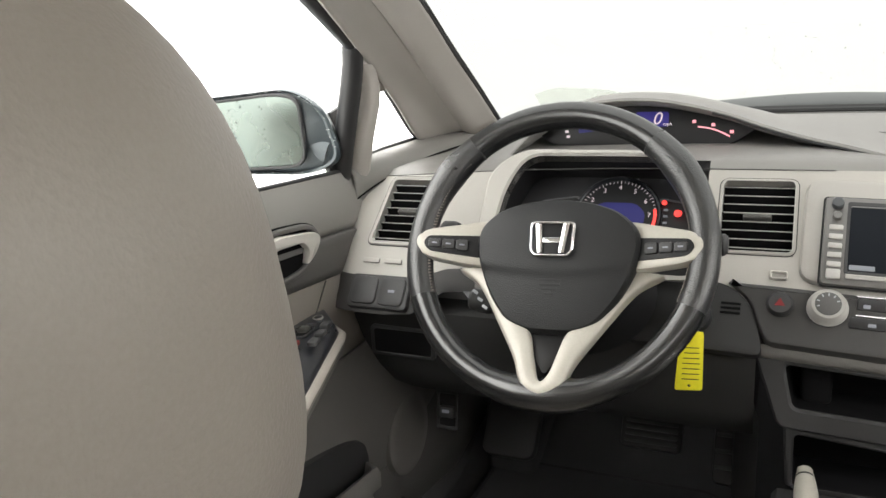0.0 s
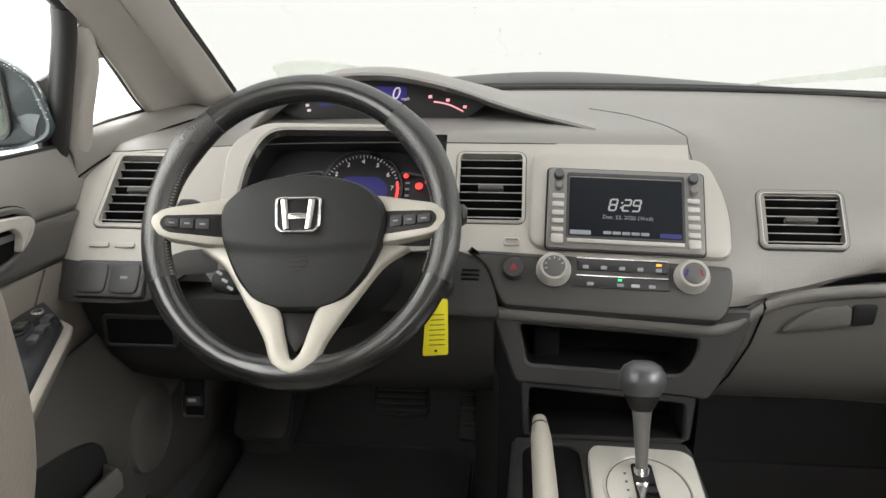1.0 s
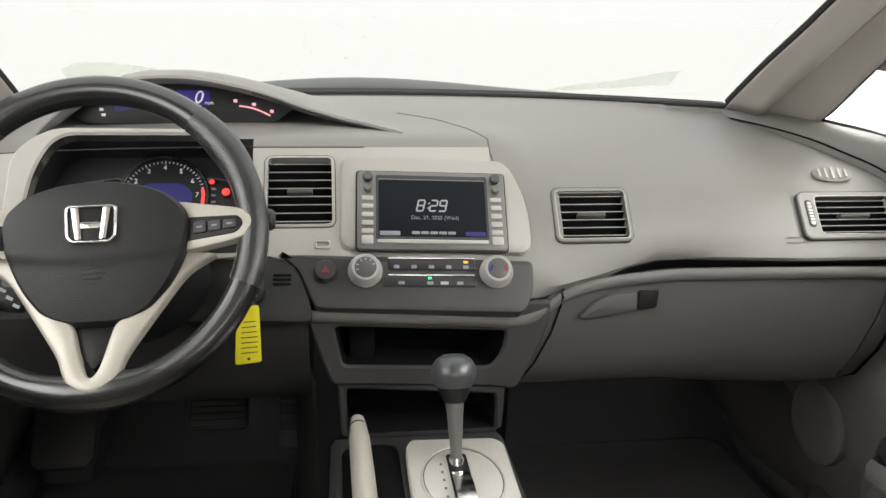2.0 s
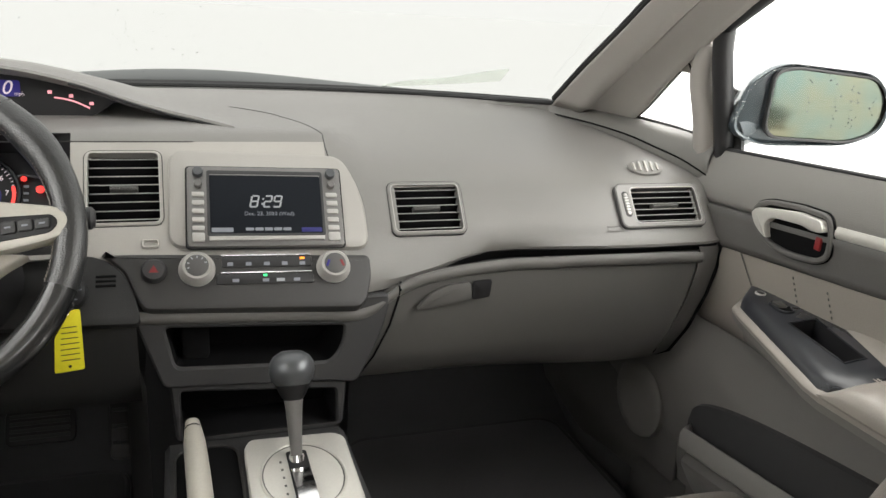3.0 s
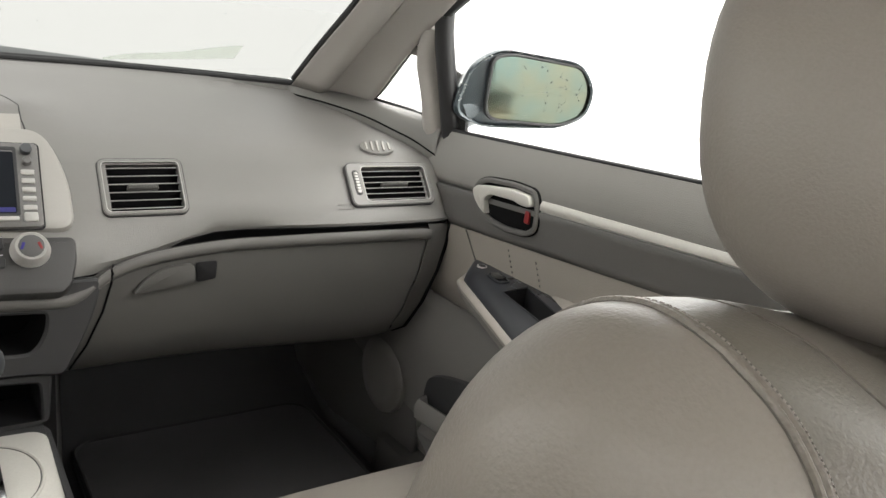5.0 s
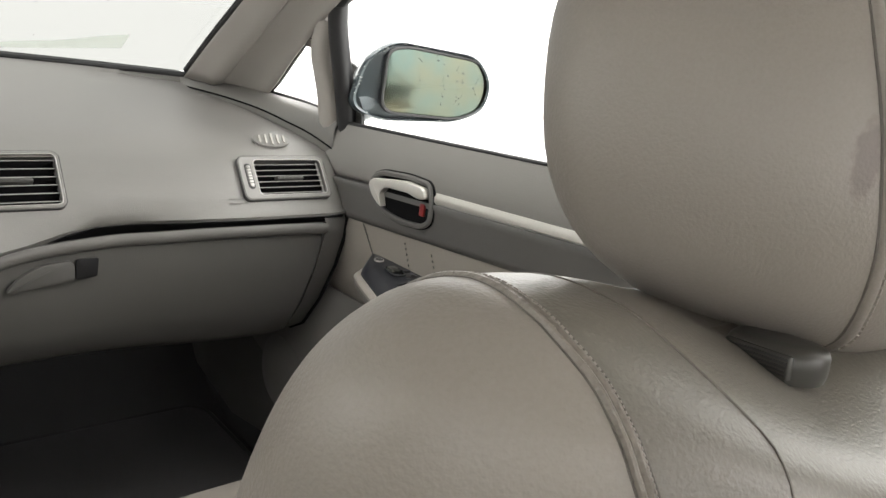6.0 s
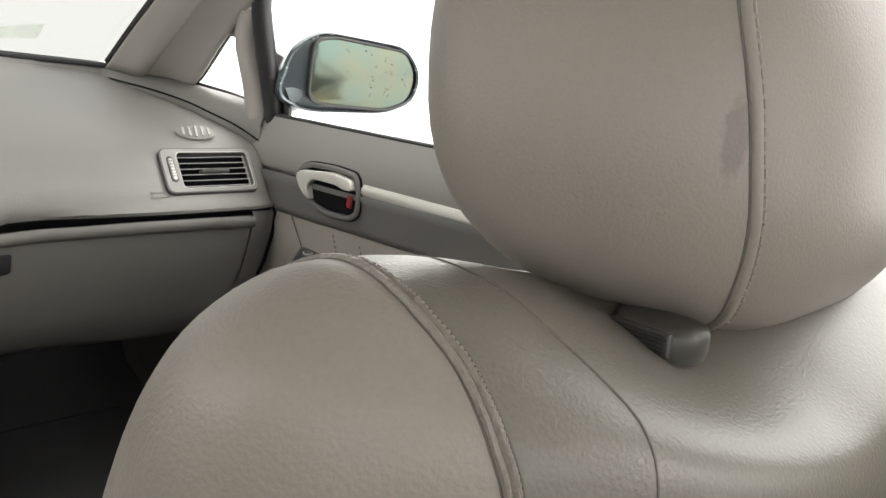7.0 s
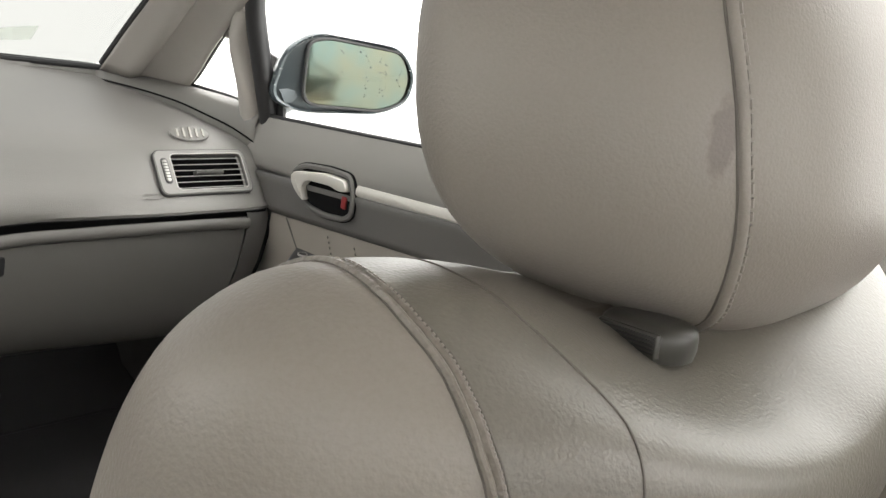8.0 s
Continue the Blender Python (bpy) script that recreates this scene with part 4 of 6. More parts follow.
for k in range(3):
    part("grille_slot", block(0.022, 0.0026, 0.002, ma @ pose(-0.187, -0.0905 - 0.0058 * k, 0.0035, 0, 0, 1.5), 0.0004), VOID, arch)
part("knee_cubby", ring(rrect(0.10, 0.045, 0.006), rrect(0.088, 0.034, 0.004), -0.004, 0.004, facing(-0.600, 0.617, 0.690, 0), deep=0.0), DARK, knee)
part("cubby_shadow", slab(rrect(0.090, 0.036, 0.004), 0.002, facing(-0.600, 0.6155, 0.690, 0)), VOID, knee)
tw = part("tweeter_grille", slab(ellipse(0.030, 0.017, 28), 0.003, facing(0.598, 0.704, 0.8885, 62), 0.001), PAD, dash)
for k in range(5):
    part("grille_bar", block(0.0035, 0.026 - 0.004 * abs(k - 2), 0.002, facing(0.598, 0.704, 0.8885, 62) @ pose(-0.02 + 0.01 * k, 0, 0.003, 0, 0, -14), 0.0005), TRIM, tw)
for k in range(2):
    part("airbag_mark", block(0.026, 0.0022, 0.0005, pose(0, -0.030, 0) @ on_face(0.512, 0.818, 0.0025) @ pose(0, -0.007 * k, 0), 0.0001), MARK, dash)

# ---- steering wheel ----
WT = facing(-0.349, 0.519, 0.8663, 30.4) @ pose(0, 0, 0, 0, 0, 2.2)
wheel = thing("steering_wheel", "black leather steering wheel with pale three-spoke trim", "steering wheel", at=(-0.349, 0.56, 0.866))
R = 0.1632


def rim_section(a0, a1, mat, r=0.0158, n=40, label=""):
    rws = []
    for i in range(n + 1):
        a = radians(a0 + (a1 - a0) * i / n)
        thumb = 0.0025 * (math.exp(-((math.degrees(a) % 360 - 35) / 12) ** 2) + math.exp(-((math.degrees(a) % 360 - 145) / 12) ** 2))
        thumb += 0.0035 * math.exp(-((math.degrees(a) % 360 - 270) / 17) ** 4)
        c = Vector(((R - 0.6 * max(0, thumb - 0.0026)) * math.cos(a), (R - 0.6 * max(0, thumb - 0.0026)) * math.sin(a), 0))
        rad = Vector((math.cos(a), math.sin(a), 0))
        rws.append([WT @ (c + (r + thumb) * (math.cos(b) * rad + 1.08 * math.sin(b) * Vector((0, 0, 1)))) for b in [2 * math.pi * k / 16 for k in range(16)]])
    return part("rim_leather", sheet(rws, closed=True), mat, wheel, label)


rim_section(50, 130, RIMS)
rim_section(-22, 50, RIM, label="perforated black leather grip")
rim_section(130, 202, RIM, label="perforated black leather grip")
rim_section(202, 338, RIMS)
for a in (50, 130):
    c = Vector((R * math.cos(radians(a)), R * math.sin(radians(a)), 0))
    bm = lathe([(0.0158, -0.0022), (0.0172, 0), (0.0158, 0.0022)], WT @ Matrix.Translation(c) @ pose(0, 0, 0, 0, 0, a) @ pose(0, 0, 0, 90), 20)
    part("rim_seam", bm, DARK, wheel)
# stitches along the inner side of the grips
bm = bmesh.new()
for a0, a1 in ((-22, 44), (136, 202)):
    for k in range(46):
        a = radians(a0 + (a1 - a0) * (k + 0.5) / 46)
        rr = R - 0.0150
        tube([WT @ Vector((rr * math.cos(a + d), rr * math.sin(a + d), 0.0065 + e)) for d, e in ((-0.006, -0.003), (0.006, 0.003))], 0.0007, 5, bm)
tagged(part("stitching", bm, THREAD, wheel), kind="stuff")
# hub pad
hub_h = [(0.024, -0.0965), (0.050, -0.087), (0.073, -0.058), (0.0875, -0.026), (0.094, 0.004), (0.090, 0.024), (0.070, 0.0425), (0.040, 0.0525)]
hub_o = rounded([(x + 0.004, y) for x, y in hub_h + [(0.0, 0.057)] + [(-x, y) for x, y in hub_h[::-1]]], 6, 0.016)
bm = bmesh.new()
rws = []
for d, z in [(1.0, -0.045), (1.0, -0.010), (0.985, -0.0045)] + [(0.95 * (1 - k / 20) + 0.001, 0.0065 - 0.0065 * (1 - k / 20) ** 3) for k in range(21)]:
    rws.append([WT @ Vector((x * d, y * d, z + 0.010 + 0.004 * max(0, y * d + 0.005) / 0.06 - 0.0030 * smooth(0.0, 0.012, -0.016 - 0.010 * (1 - (x * d / 0.09) ** 2) - y * d))) for x, y in hub_o])
sheet(rws, closed=True, bm=bm)
part("airbag_cover", bm, AIRBAG, wheel, "black vinyl airbag cover")
me_ = WT @ pose(0.003, 0.007, 0.0190)
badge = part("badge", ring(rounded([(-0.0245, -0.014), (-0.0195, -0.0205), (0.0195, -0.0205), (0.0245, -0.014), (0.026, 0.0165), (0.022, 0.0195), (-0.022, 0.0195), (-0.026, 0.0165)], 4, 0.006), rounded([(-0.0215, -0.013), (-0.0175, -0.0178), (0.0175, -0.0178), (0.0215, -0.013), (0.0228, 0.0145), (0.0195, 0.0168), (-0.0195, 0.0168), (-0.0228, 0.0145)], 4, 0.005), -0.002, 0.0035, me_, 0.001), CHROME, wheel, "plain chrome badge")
part("badge_back", slab(rrect(0.043, 0.034, 0.006), 0.001, me_ @ pose(0, 0, -0.0005), 0.0002), BLACK, badge)
for sx in (-1, 1):
    part("badge_bar", slab([(sx * 0.0085, -0.0165), (sx * 0.0150, -0.0165), (sx * 0.0195, 0.0165), (sx * 0.0120, 0.0165)][::sx], 0.003, me_, 0.0008), CHROME, badge)
part("badge_bar", slab(rrect(0.020, 0.006, 0.001), 0.0025, me_ @ pose(0, -0.002, 0), 0.0006), CHROME, badge)
for k, w in enumerate((0.024, 0.024, 0.018, 0.010)):
    part("embossed_mark", block(w, 0.0022, 0.0006, WT @ pose(0.003, -0.038 - 0.0052 * k, 0.0128), 0.0002), BLACK, wheel)
# spokes
for sx in (-1, 1):
    up = rounded([(sx * 0.070, 0.037), (sx * 0.100, 0.030), (sx * 0.140, 0.021), (sx * 0.157, 0.015), (sx * 0.1605, 0.002), (sx * 0.154, -0.011), (sx * 0.134, -0.0165), (sx * 0.116, -0.0185), (sx * 0.096, -0.021), (sx * 0.070, -0.021)][::-sx], 5, 0.012)
    MS = WT @ pose(0, 0, 0, 0, -15 * sx, 0)
    sk = part("spoke", slab([(x * 1.03, y) for x, y in up], 0.016, MS @ pose(0, 0, -0.041), 0.005), CHAMP, wheel, "pale champagne spoke with switches")
    recess = rounded([(sx * 0.078, -0.012), (sx * 0.145, -0.0080), (sx * 0.153, 0.001), (sx * 0.148, 0.0105), (sx * 0.078, 0.0155)][::sx], 5, 0.009)
    part("switch_bed", slab(recess, 0.0022, MS @ pose(0, 0, -0.0255), 0.0008), BLACK, sk)
    for k in range(3):
        part("spoke_switch", block(0.0148, 0.0130 - 0.0014 * k, 0.0032, MS @ pose(sx * (0.1060 + 0.0164 * k), 0.0015, -0.0235), 0.0015), DARK, sk)
        part("switch_mark", block(0.006, 0.0018, 0.0004, MS @ pose(sx * (0.1060 + 0.0164 * k), 0.0015, -0.0204), 0.0001), TXTD, sk)
v_out = [(0.118, -0.0235), (0.094, -0.039), (0.079, -0.057), (0.0655, -0.078), (0.0515, -0.100), (0.039, -0.120), (0.0315, -0.134), (0.0265, -0.148), (0.0190, -0.161), (0.0, -0.1685)]
v_in = [(0.080, -0.020), (0.066, -0.034), (0.053, -0.050), (0.042, -0.066), (0.031, -0.082), (0.0200, -0.098), (0.0150, -0.115), (0.0105, -0.1325), (0.0065, -0.145), (0.0, -0.1525)]
v_out, v_in = ([(-x, y, 0) for x, y in q] + [(x, y, 0) for x, y in q[-2::-1]] for q in (v_out, v_in))
VT = WT @ pose(0.003, 0, -0.016, -13)
rws = []
for a, b in zip(spline(v_out, 4), spline(v_in, 4)):
    r = []
    for t, dz in ((0.0, -0.014), (0.0, -0.004), (0.06, -0.0012), (0.16, 0.0), (0.5, 0.0008), (0.84, 0.0), (0.94, -0.0012), (1.0, -0.004), (1.0, -0.014)):
        q = a.lerp(b, t)
        r.append(VT @ Vector((q.x, q.y, dz)))
    rws.append(r)
part("spoke", sheet(rws), CHAMP, wheel, "pale champagne lower spoke")
part("spoke_insert", slab(rounded([(-0.040, -0.076), (-0.014, -0.128), (0.0, -0.148), (0.014, -0.128), (0.040, -0.076)], 4, 0.006), 0.010, WT @ pose(0.003, 0, -0.037, -13), 0.002), BLACK, wheel)
# steering column shroud, stalks, ignition
bm = bmesh.new()
CT = WT @ pose(0, -0.012, 0)
rws = [[CT @ Vector((w * math.cos(a), 0.8 * w * math.sin(a) - 0.01, z)) for a in [2 * math.pi * k / 28 for k in range(28)]] for w, z in ((0.03, -0.03), (0.060, -0.032), (0.072, -0.05), (0.085, -0.08), (0.100, -0.12))]
sheet(rws, closed=True, bm=bm)
col = thing("steering_column", "charcoal steering column cover with control stalks", "steering column", at=(-0.349, 0.62, 0.80))
part("cover", bm, BLACK, col)
for sx, tip in ((-1, (-0.150, 0.048, -0.052)), (1, (0.170, 0.036, -0.055))):
    pts = [CT @ Vector(v) for v in ((sx * 0.05, 0.02, -0.06), (sx * 0.11, 0.035, -0.06), tip)]
    st = part("stalk", tube(pts, [0.0075, 0.0065, 0.0085], 10), DARK, col, "dark grey control stalk")
    part("stalk_cap", lathe([(0, -0.012), (0.010, -0.012), (0.0125, -0.006), (0.0125, 0.008), (0.009, 0.012), (0, 0.012)], Matrix.Translation(pts[-1]) @ pose(0, 0, 0, 0, 90 * sx, 0), 18), DARK, st)
low = [CT @ Vector(v) for v in ((-0.045, -0.030, -0.070), (-0.078, -0.036, -0.062), (-0.098, -0.040, -0.056))]
st = part("stalk", tube(low, [0.008, 0.009, 0.010], 12), DARK, col, "dark grey wiper stalk with white symbols")
part("stalk_cap", lathe([(0, -0.016), (0.011, -0.016), (0.0135, -0.010), (0.0135, 0.012), (0.010, 0.016), (0, 0.016)], Matrix.Translation(low[-1]) @ pose(0, 0, 0, 0, -80, 0), 18), DARK, st)
for k in range(3):
    part("stalk_mark", block(0.0075, 0.0035, 0.0006, WT @ pose(-0.103 + 0.007 * k, -0.044 - 0.009 * k, -0.041, 0, 0, -30), 0.0001), TXT, st)
ig = part("ignition_lock", lathe([(0.021, -0.03), (0.021, 0.006), (0.017, 0.010), (0.0, 0.010)], facing(-0.206, 0.598, 0.776, 30), 26), BLACK, dash, "black ignition lock")
for k in range(8):
    a = 2 * math.pi * k / 8
    part("lock_mark", block(0.004, 0.002, 0.0005, facing(-0.206, 0.598, 0.776, 30) @ pose(0.0155 * math.cos(a), 0.0155 * math.sin(a), 0.0095), 0.0001), TXTD, ig)
key = thing("car_key", "black car key in the ignition with a yellow tag", "car key", at=(-0.206, 0.575, 0.776))
part("key_head", slab(rounded([(-0.010, -0.004), (0.010, -0.004), (0.012, 0.010), (-0.012, 0.010)], 4, 0.004), 0.022, facing(-0.206, 0.590, 0.776, 30) @ pose(0, 0, 0.010, 0, 0, 20), 0.003), BLACK, key)
part("key_ring", tube([(-0.2045 + 0.009 * math.cos(a), 0.570, 0.769 + 0.010 * math.sin(a)) for a in [2 * math.pi * k / 24 for k in range(24)]], 0.001, 6, closed=True), CHROME, key)
mtag = pose(-0.2035, 0.569, 0.727, 90, 1.5, 8)
tag = part("paper_tag", slab(rounded([(-0.016, -0.036), (0.015, -0.034), (0.013, 0.038), (0.004, 0.038), (-0.014, 0.006)], 3, 0.003), 0.0012, mtag, 0.0003), YELLOW, key, "yellow paper tag with lines of small print")
for k in range(7):
    part("print_line", block(0.019 - 0.0013 * max(0, k - 3), 0.0011, 0.0002, mtag @ pose(0.001, -0.021 + 0.0065 * k, 0.0012, 0, 0, 2), 0.00005), INK, tag)
part("punch_hole", slab(ellipse(0.0018, 0.0018, 12), 0.0003, mtag @ pose(0.0, -0.029, 0.0012), 0.0001), INK, tag)

# ---- centre console ----
cons = thing("centre_console", "dark grey floor console with a silver gear gate", "console", at=(0, 0.4, 0.3))
rows = []
for y in (0.585, 0.56, 0.50, 0.42, 0.3, 0.15, 0.0, -0.15):
    rows.append([(-0.120, y, 0.31), (-0.114, y, 0.50), (-0.110, y, 0.566), (-0.104, y, 0.574), (-0.03, y, 0.574), (0.04, y, 0.574), (0.104, y, 0.574), (0.112, y, 0.566), (0.116, y, 0.50), (0.122, y, 0.31)])
part("body", sheet(rows), DARK, cons)
mg = pose(0.040, 0.462, 0.574, 3)
gate_o = rounded([(-0.062, -0.10), (0.060, -0.10), (0.062, 0.070), (0.050, 0.082), (-0.052, 0.086), (-0.060, 0.072)], 5, 0.014)
gate = part("gear_gate", slab(gate_o, 0.014, mg, 0.004), SILVER, cons, "pale silver gear selector plate")
part("gate_dish", ring(ellipse(0.049, 0.064, 40), ellipse(0.046, 0.061, 40), 0.012, 0.0158, mg, 0.001), SILVER, gate)
# thin dark ring painted for the shading round the dish
part("dish_shade_ring", ring(ellipse(0.0460, 0.0610, 40), ellipse(0.0446, 0.0596, 40), 0.012, 0.0146, mg, 0.0004), LOWER, gate)
part("gate_slot", slab(rrect(0.024, 0.108, 0.004), 0.002, mg @ pose(-0.002, -0.006, 0.0135), 0.0005), BLACK, gate)
arc_rows = [[mg @ Vector((-0.002 + u, y, 0.0150 + 0.0075 * max(0.0, 1 - ((y + 0.032) / 0.046) ** 2))) for u in (-0.0108, -0.010, 0.010, 0.0108)] for y in [0.014 - 0.0046 * k for k in range(21)]]
part("slot_slide", sheet(arc_rows), CHROME, gate, "chrome slide of the gear selector")
for k in range(6):
    part("gear_letter", block(0.0028, 0.0036, 0.0004, mg @ pose(-0.022, 0.030 - 0.015 * k, 0.014), 0.0001), LOWER, gate)
lever = thing("gear_lever", "silver gear lever with a satin grey round knob", "gear lever", at=(0.036, 0.490, 0.585))
LB, LT = Vector((0.037, 0.492, 0.585)), Vector((0.0365, 0.528, 0.683))
part("stem", tube([LB, LB.lerp(LT, 0.12), LB.lerp(LT, 0.3), LB.lerp(LT, 0.6), LB.lerp(LT, 0.86)], [0.0068, 0.0070, 0.0078, 0.0098, 0.0132], 18), NAVS, lever, "satin silver stem")
part("collar", tube([LB.lerp(LT, -0.02), LB.lerp(LT, 0.10)], [0.010, 0.009], 16), CHROME, lever)
kd = (LT - LB).normalized()
mkb = Matrix.Translation(LT) @ kd.to_track_quat("Z", "Y").to_matrix().to_4x4()
part("knob", lathe([(0.0195, -0.012), (0.0240, -0.006), (0.0265, 0.002), (0.0268, 0.006), (0.0255, 0.014), (0.021, 0.0215), (0.012, 0.0268), (0.0, 0.028)], mkb, 40), KNOB, lever, "satin grey ball knob")
part("knob_base", lathe([(0.0, -0.031), (0.011, -0.030), (0.0150, -0.024), (0.0205, -0.012), (0.0192, -0.0115)], mkb, 32), BLACK, lever, "black underside of the knob")
brake = thing("handbrake", "pale grey handbrake lever beside the gear gate", "handbrake", at=(-0.07, 0.40, 0.574))
part("grip", tube([(-0.0765, 0.556, 0.612), (-0.0755, 0.53, 0.606), (-0.0735, 0.47, 0.595), (-0.071, 0.38, 0.578), (-0.068, 0.25, 0.556)], [0.0095, 0.0125, 0.0135, 0.0140, 0.014], 16), CHAMP, brake)
part("button_ring", tube([(-0.0764, 0.549, 0.6108), (-0.0765, 0.5515, 0.6113)], 0.0101, 16), BAND, brake)
part("button", tube([(-0.0765, 0.553, 0.6115), (-0.0768, 0.563, 0.6135), (-0.0768, 0.5655, 0.614)], [0.0088, 0.0085, 0.006], 14), CHAMP, brake)
# a flat black plate stands for the dark depth of the well
part("brake_well", slab(rrect(0.070, 0.27, 0.022), 0.004, pose(-0.062, 0.430, 0.572), 0.001), VOID, cons)
part("well_rim", ring(rrect(0.076, 0.276, 0.025), rrect(0.070, 0.27, 0.022), 0, 0.0065, pose(-0.062, 0.430, 0.572), 0.001), BAND, cons)

# ---- front doors ----
def squircle(a, p=2.6):
    c, q = math.cos(a), math.sin(a)
    return math.copysign(abs(c) ** (2 / p), c), math.copysign(abs(q) ** (2 / p), q)


def door(s):
    d = thing("door", "grey door lining with a leather insert and pale armrest", "car door", at=(s * 0.72, 0.3, 0.3), group="front doors")
    ys = [1.0, 0.9, 0.8, 0.74, 0.70, 0.66, 0.62, 0.56, 0.5, 0.42, 0.34, 0.25, 0.15, 0.05, -0.1, -0.25, -0.45]

    def skin(prof, name, mat, label="", y0=None, y1=None):
        """prof: (inset, height at y 0.6, rise over the rear metre) rows."""
        rws = []
        for y in ys:
            if y0 is not None and not (y1 <= y <= y0):
                continue
            rws.append([(s * x, y, z + r * (0.6 - y)) for x, z, r in prof])
        return thick(part(name, sheet(rws), mat, d, label), 0.01)

    skin([(0.716, 0.926, 0.05), (0.706, 0.930, 0.05), (0.699, 0.927, 0.05), (0.692, 0.905, 0.055), (0.686, 0.875, 0.06), (0.686, 0.858, 0.062), (0.690, 0.847, 0.064)], "upper_pad", DOORP, "grained grey upper pad")
    skin([(0.690, 0.848, 0.064), (0.694, 0.835, 0.066), (0.696, 0.800, 0.07), (0.698, 0.790, 0.072)], "mid_panel", DOORB, "dark grey band")
    skin([(0.698, 0.792, 0.072), (0.690, 0.787, 0.072), (0.686, 0.77, 0.05), (0.686, 0.74, 0.02), (0.690, 0.70, 0.0), (0.690, 0.66, 0.0)], "insert", LEATHER, "grey leather insert with stitched seams")
    skin([(0.690, 0.665, 0.0), (0.682, 0.64, 0.0), (0.668, 0.62, 0.0), (0.665, 0.56, 0.0), (0.672, 0.50, 0.0), (0.684, 0.42, 0.0), (0.70, 0.36, 0.0), (0.71, 0.30, 0)], "lower_panel", LINING, "grey lower door lining")
    # belt seal
    part("belt_seal", tube([(s * 0.7025, y, 0.9285 + 0.05 * (0.6 - y)) for y in ys if y < 0.69], 0.0036, 10), RUBBER, d, "black window belt seal")
    # handle bezel
    mh = pose(s * 0.6835, 0.488, 0.853, 90, 0, -90 * s) @ pose(0, 0, 0, 0, 0, -3 * s)
    o = rounded([(-0.066, 0.0), (-0.053, -0.021), (-0.018, -0.037), (0.020, -0.038), (0.066, -0.031), (0.084, -0.018), (0.083, 0.012), (0.072, 0.037), (0.022, 0.035), (-0.037, 0.026), (-0.058, 0.015)], 4, 0.012)
    hd = rounded([(-0.058, 0.002), (-0.049, -0.011), (-0.035, -0.020), (-0.020, -0.025), (-0.025, -0.016), (-0.028, -0.006), (-0.018, 0.006), (0.036, 0.0125), (0.053, 0.010), (0.0735, 0.0135), (0.066, 0.0275), (0.024, 0.0263), (-0.048, 0.0115)], 4, 0.007)
    if s < 0:
        o, hd = [(-x, y) for x, y in o][::-1], [(-x, y) for x, y in hd][::-1]
    i = inset(o, 0.0075)
    hb = part("handle_bezel", ring(o, i, -0.006, 0.005, mh, 0.002), DOORB, d, "dark grey handle surround")
    part("handle_groove", ring(inset(o, -0.0013), o, -0.004, 0.0012, mh, 0.0003), VOID, hb)
    part("handle_cup", slab(i, 0.002, mh @ pose(0, 0, -0.0012)), VOID, hb)
    part("inner_handle", slab(hd, 0.011, mh @ pose(0, 0, 0.000), 0.002), SILVER, hb, "satin silver door handle")
    part("lock_lever", block(0.010, 0.018, 0.004, mh @ pose(s * 0.062, -0.004, 0.000), 0.002), REDP, hb, "red lock lever")
    # pale strip behind the handle
    rws = []
    for k in range(12):
        y = 0.405 - 0.075 * k
        zc = 0.866 + 0.058 * (0.405 - y)
        h = 0.0088 - 0.0002 * k
        rws.append([(s * (0.690 - o_), y, zc + h * v) for o_, v in ((-0.006, 1.0), (0.005, 0.9), (0.008, 0.3), (0.008, -0.4), (0.004, -0.95), (-0.006, -1.0))])
    part("trim_strip", sheet(rws), SILVER, d, "pale satin trim strip")
    part("fine_line", tube([(s * 0.6945, 0.40 - 0.07 * k, 0.842 + 0.066 * 0.2 + 0.066 * 0.07 * k - 0.012) for k in range(12)], 0.0012, 5), SILVER, d)
    # seams in the leather
    for y in (0.46, 0.40):
        bm = bmesh.new()
        for k in range(9):
            tube([(s * 0.6845, y - 0.0034 * k, 0.790 - 0.0070 * k), (s * 0.6845, y - 0.0034 * k - 0.0015, 0.787 - 0.0070 * k)], 0.0009, 5, bm)
        tagged(part("stitching", bm, LOWER, d), kind="stuff")
    part("insert_seam", tube([(s * 0.6855, 0.565 - 0.01 * k, 0.790 - 0.012 * k) for k in range(8)], 0.0012, 5), LOWER, d)
    # armrest: a level wedge that widens to the rear, with the switch panel on its front part
    fwd = 0.02 if s < 0 else 0.0

    def reach(t):
        return 0.006 + 0.032 * math.sqrt(min(1.0, t / 0.13)) + 0.095 * min(1.0, t)

    rws = []
    for k in range(23):
        t = 2.3 * k / 22
        y = 0.540 - 0.268 * t + fwd
        w = reach(t) + 0.004
        rws.append([(s * (0.690 - w + 0.014), y, 0.720), (s * (0.690 - w + 0.012), y, 0.734), (s * (0.690 - w + 0.006), y, 0.7335), (s * (0.690 - w + 0.001), y, 0.7325), (s * (0.6885 - w), y, 0.730), (s * (0.6885 - w), y, 0.726), (s * (0.691 - w), y, 0.7225)])
    part("armrest_edge", sheet(rws), LEATHER, d, "pale grey armrest edge")
    rws = []
    for k in range(23):
        t = 2.3 * k / 22
        y = 0.540 - 0.268 * t + fwd
        w = reach(t) + 0.004
        rws.append([(s * (0.690 - w), y, 0.724), (s * (0.692 - w), y, 0.714), (s * (0.694 - w * 0.62), y, 0.694), (s * (0.694 - w * 0.25), y, 0.668), (s * 0.692, y, 0.640)])
    part("armrest_base", sheet(rws), LINING, d, "dark grey underside of the armrest")
    rws = []
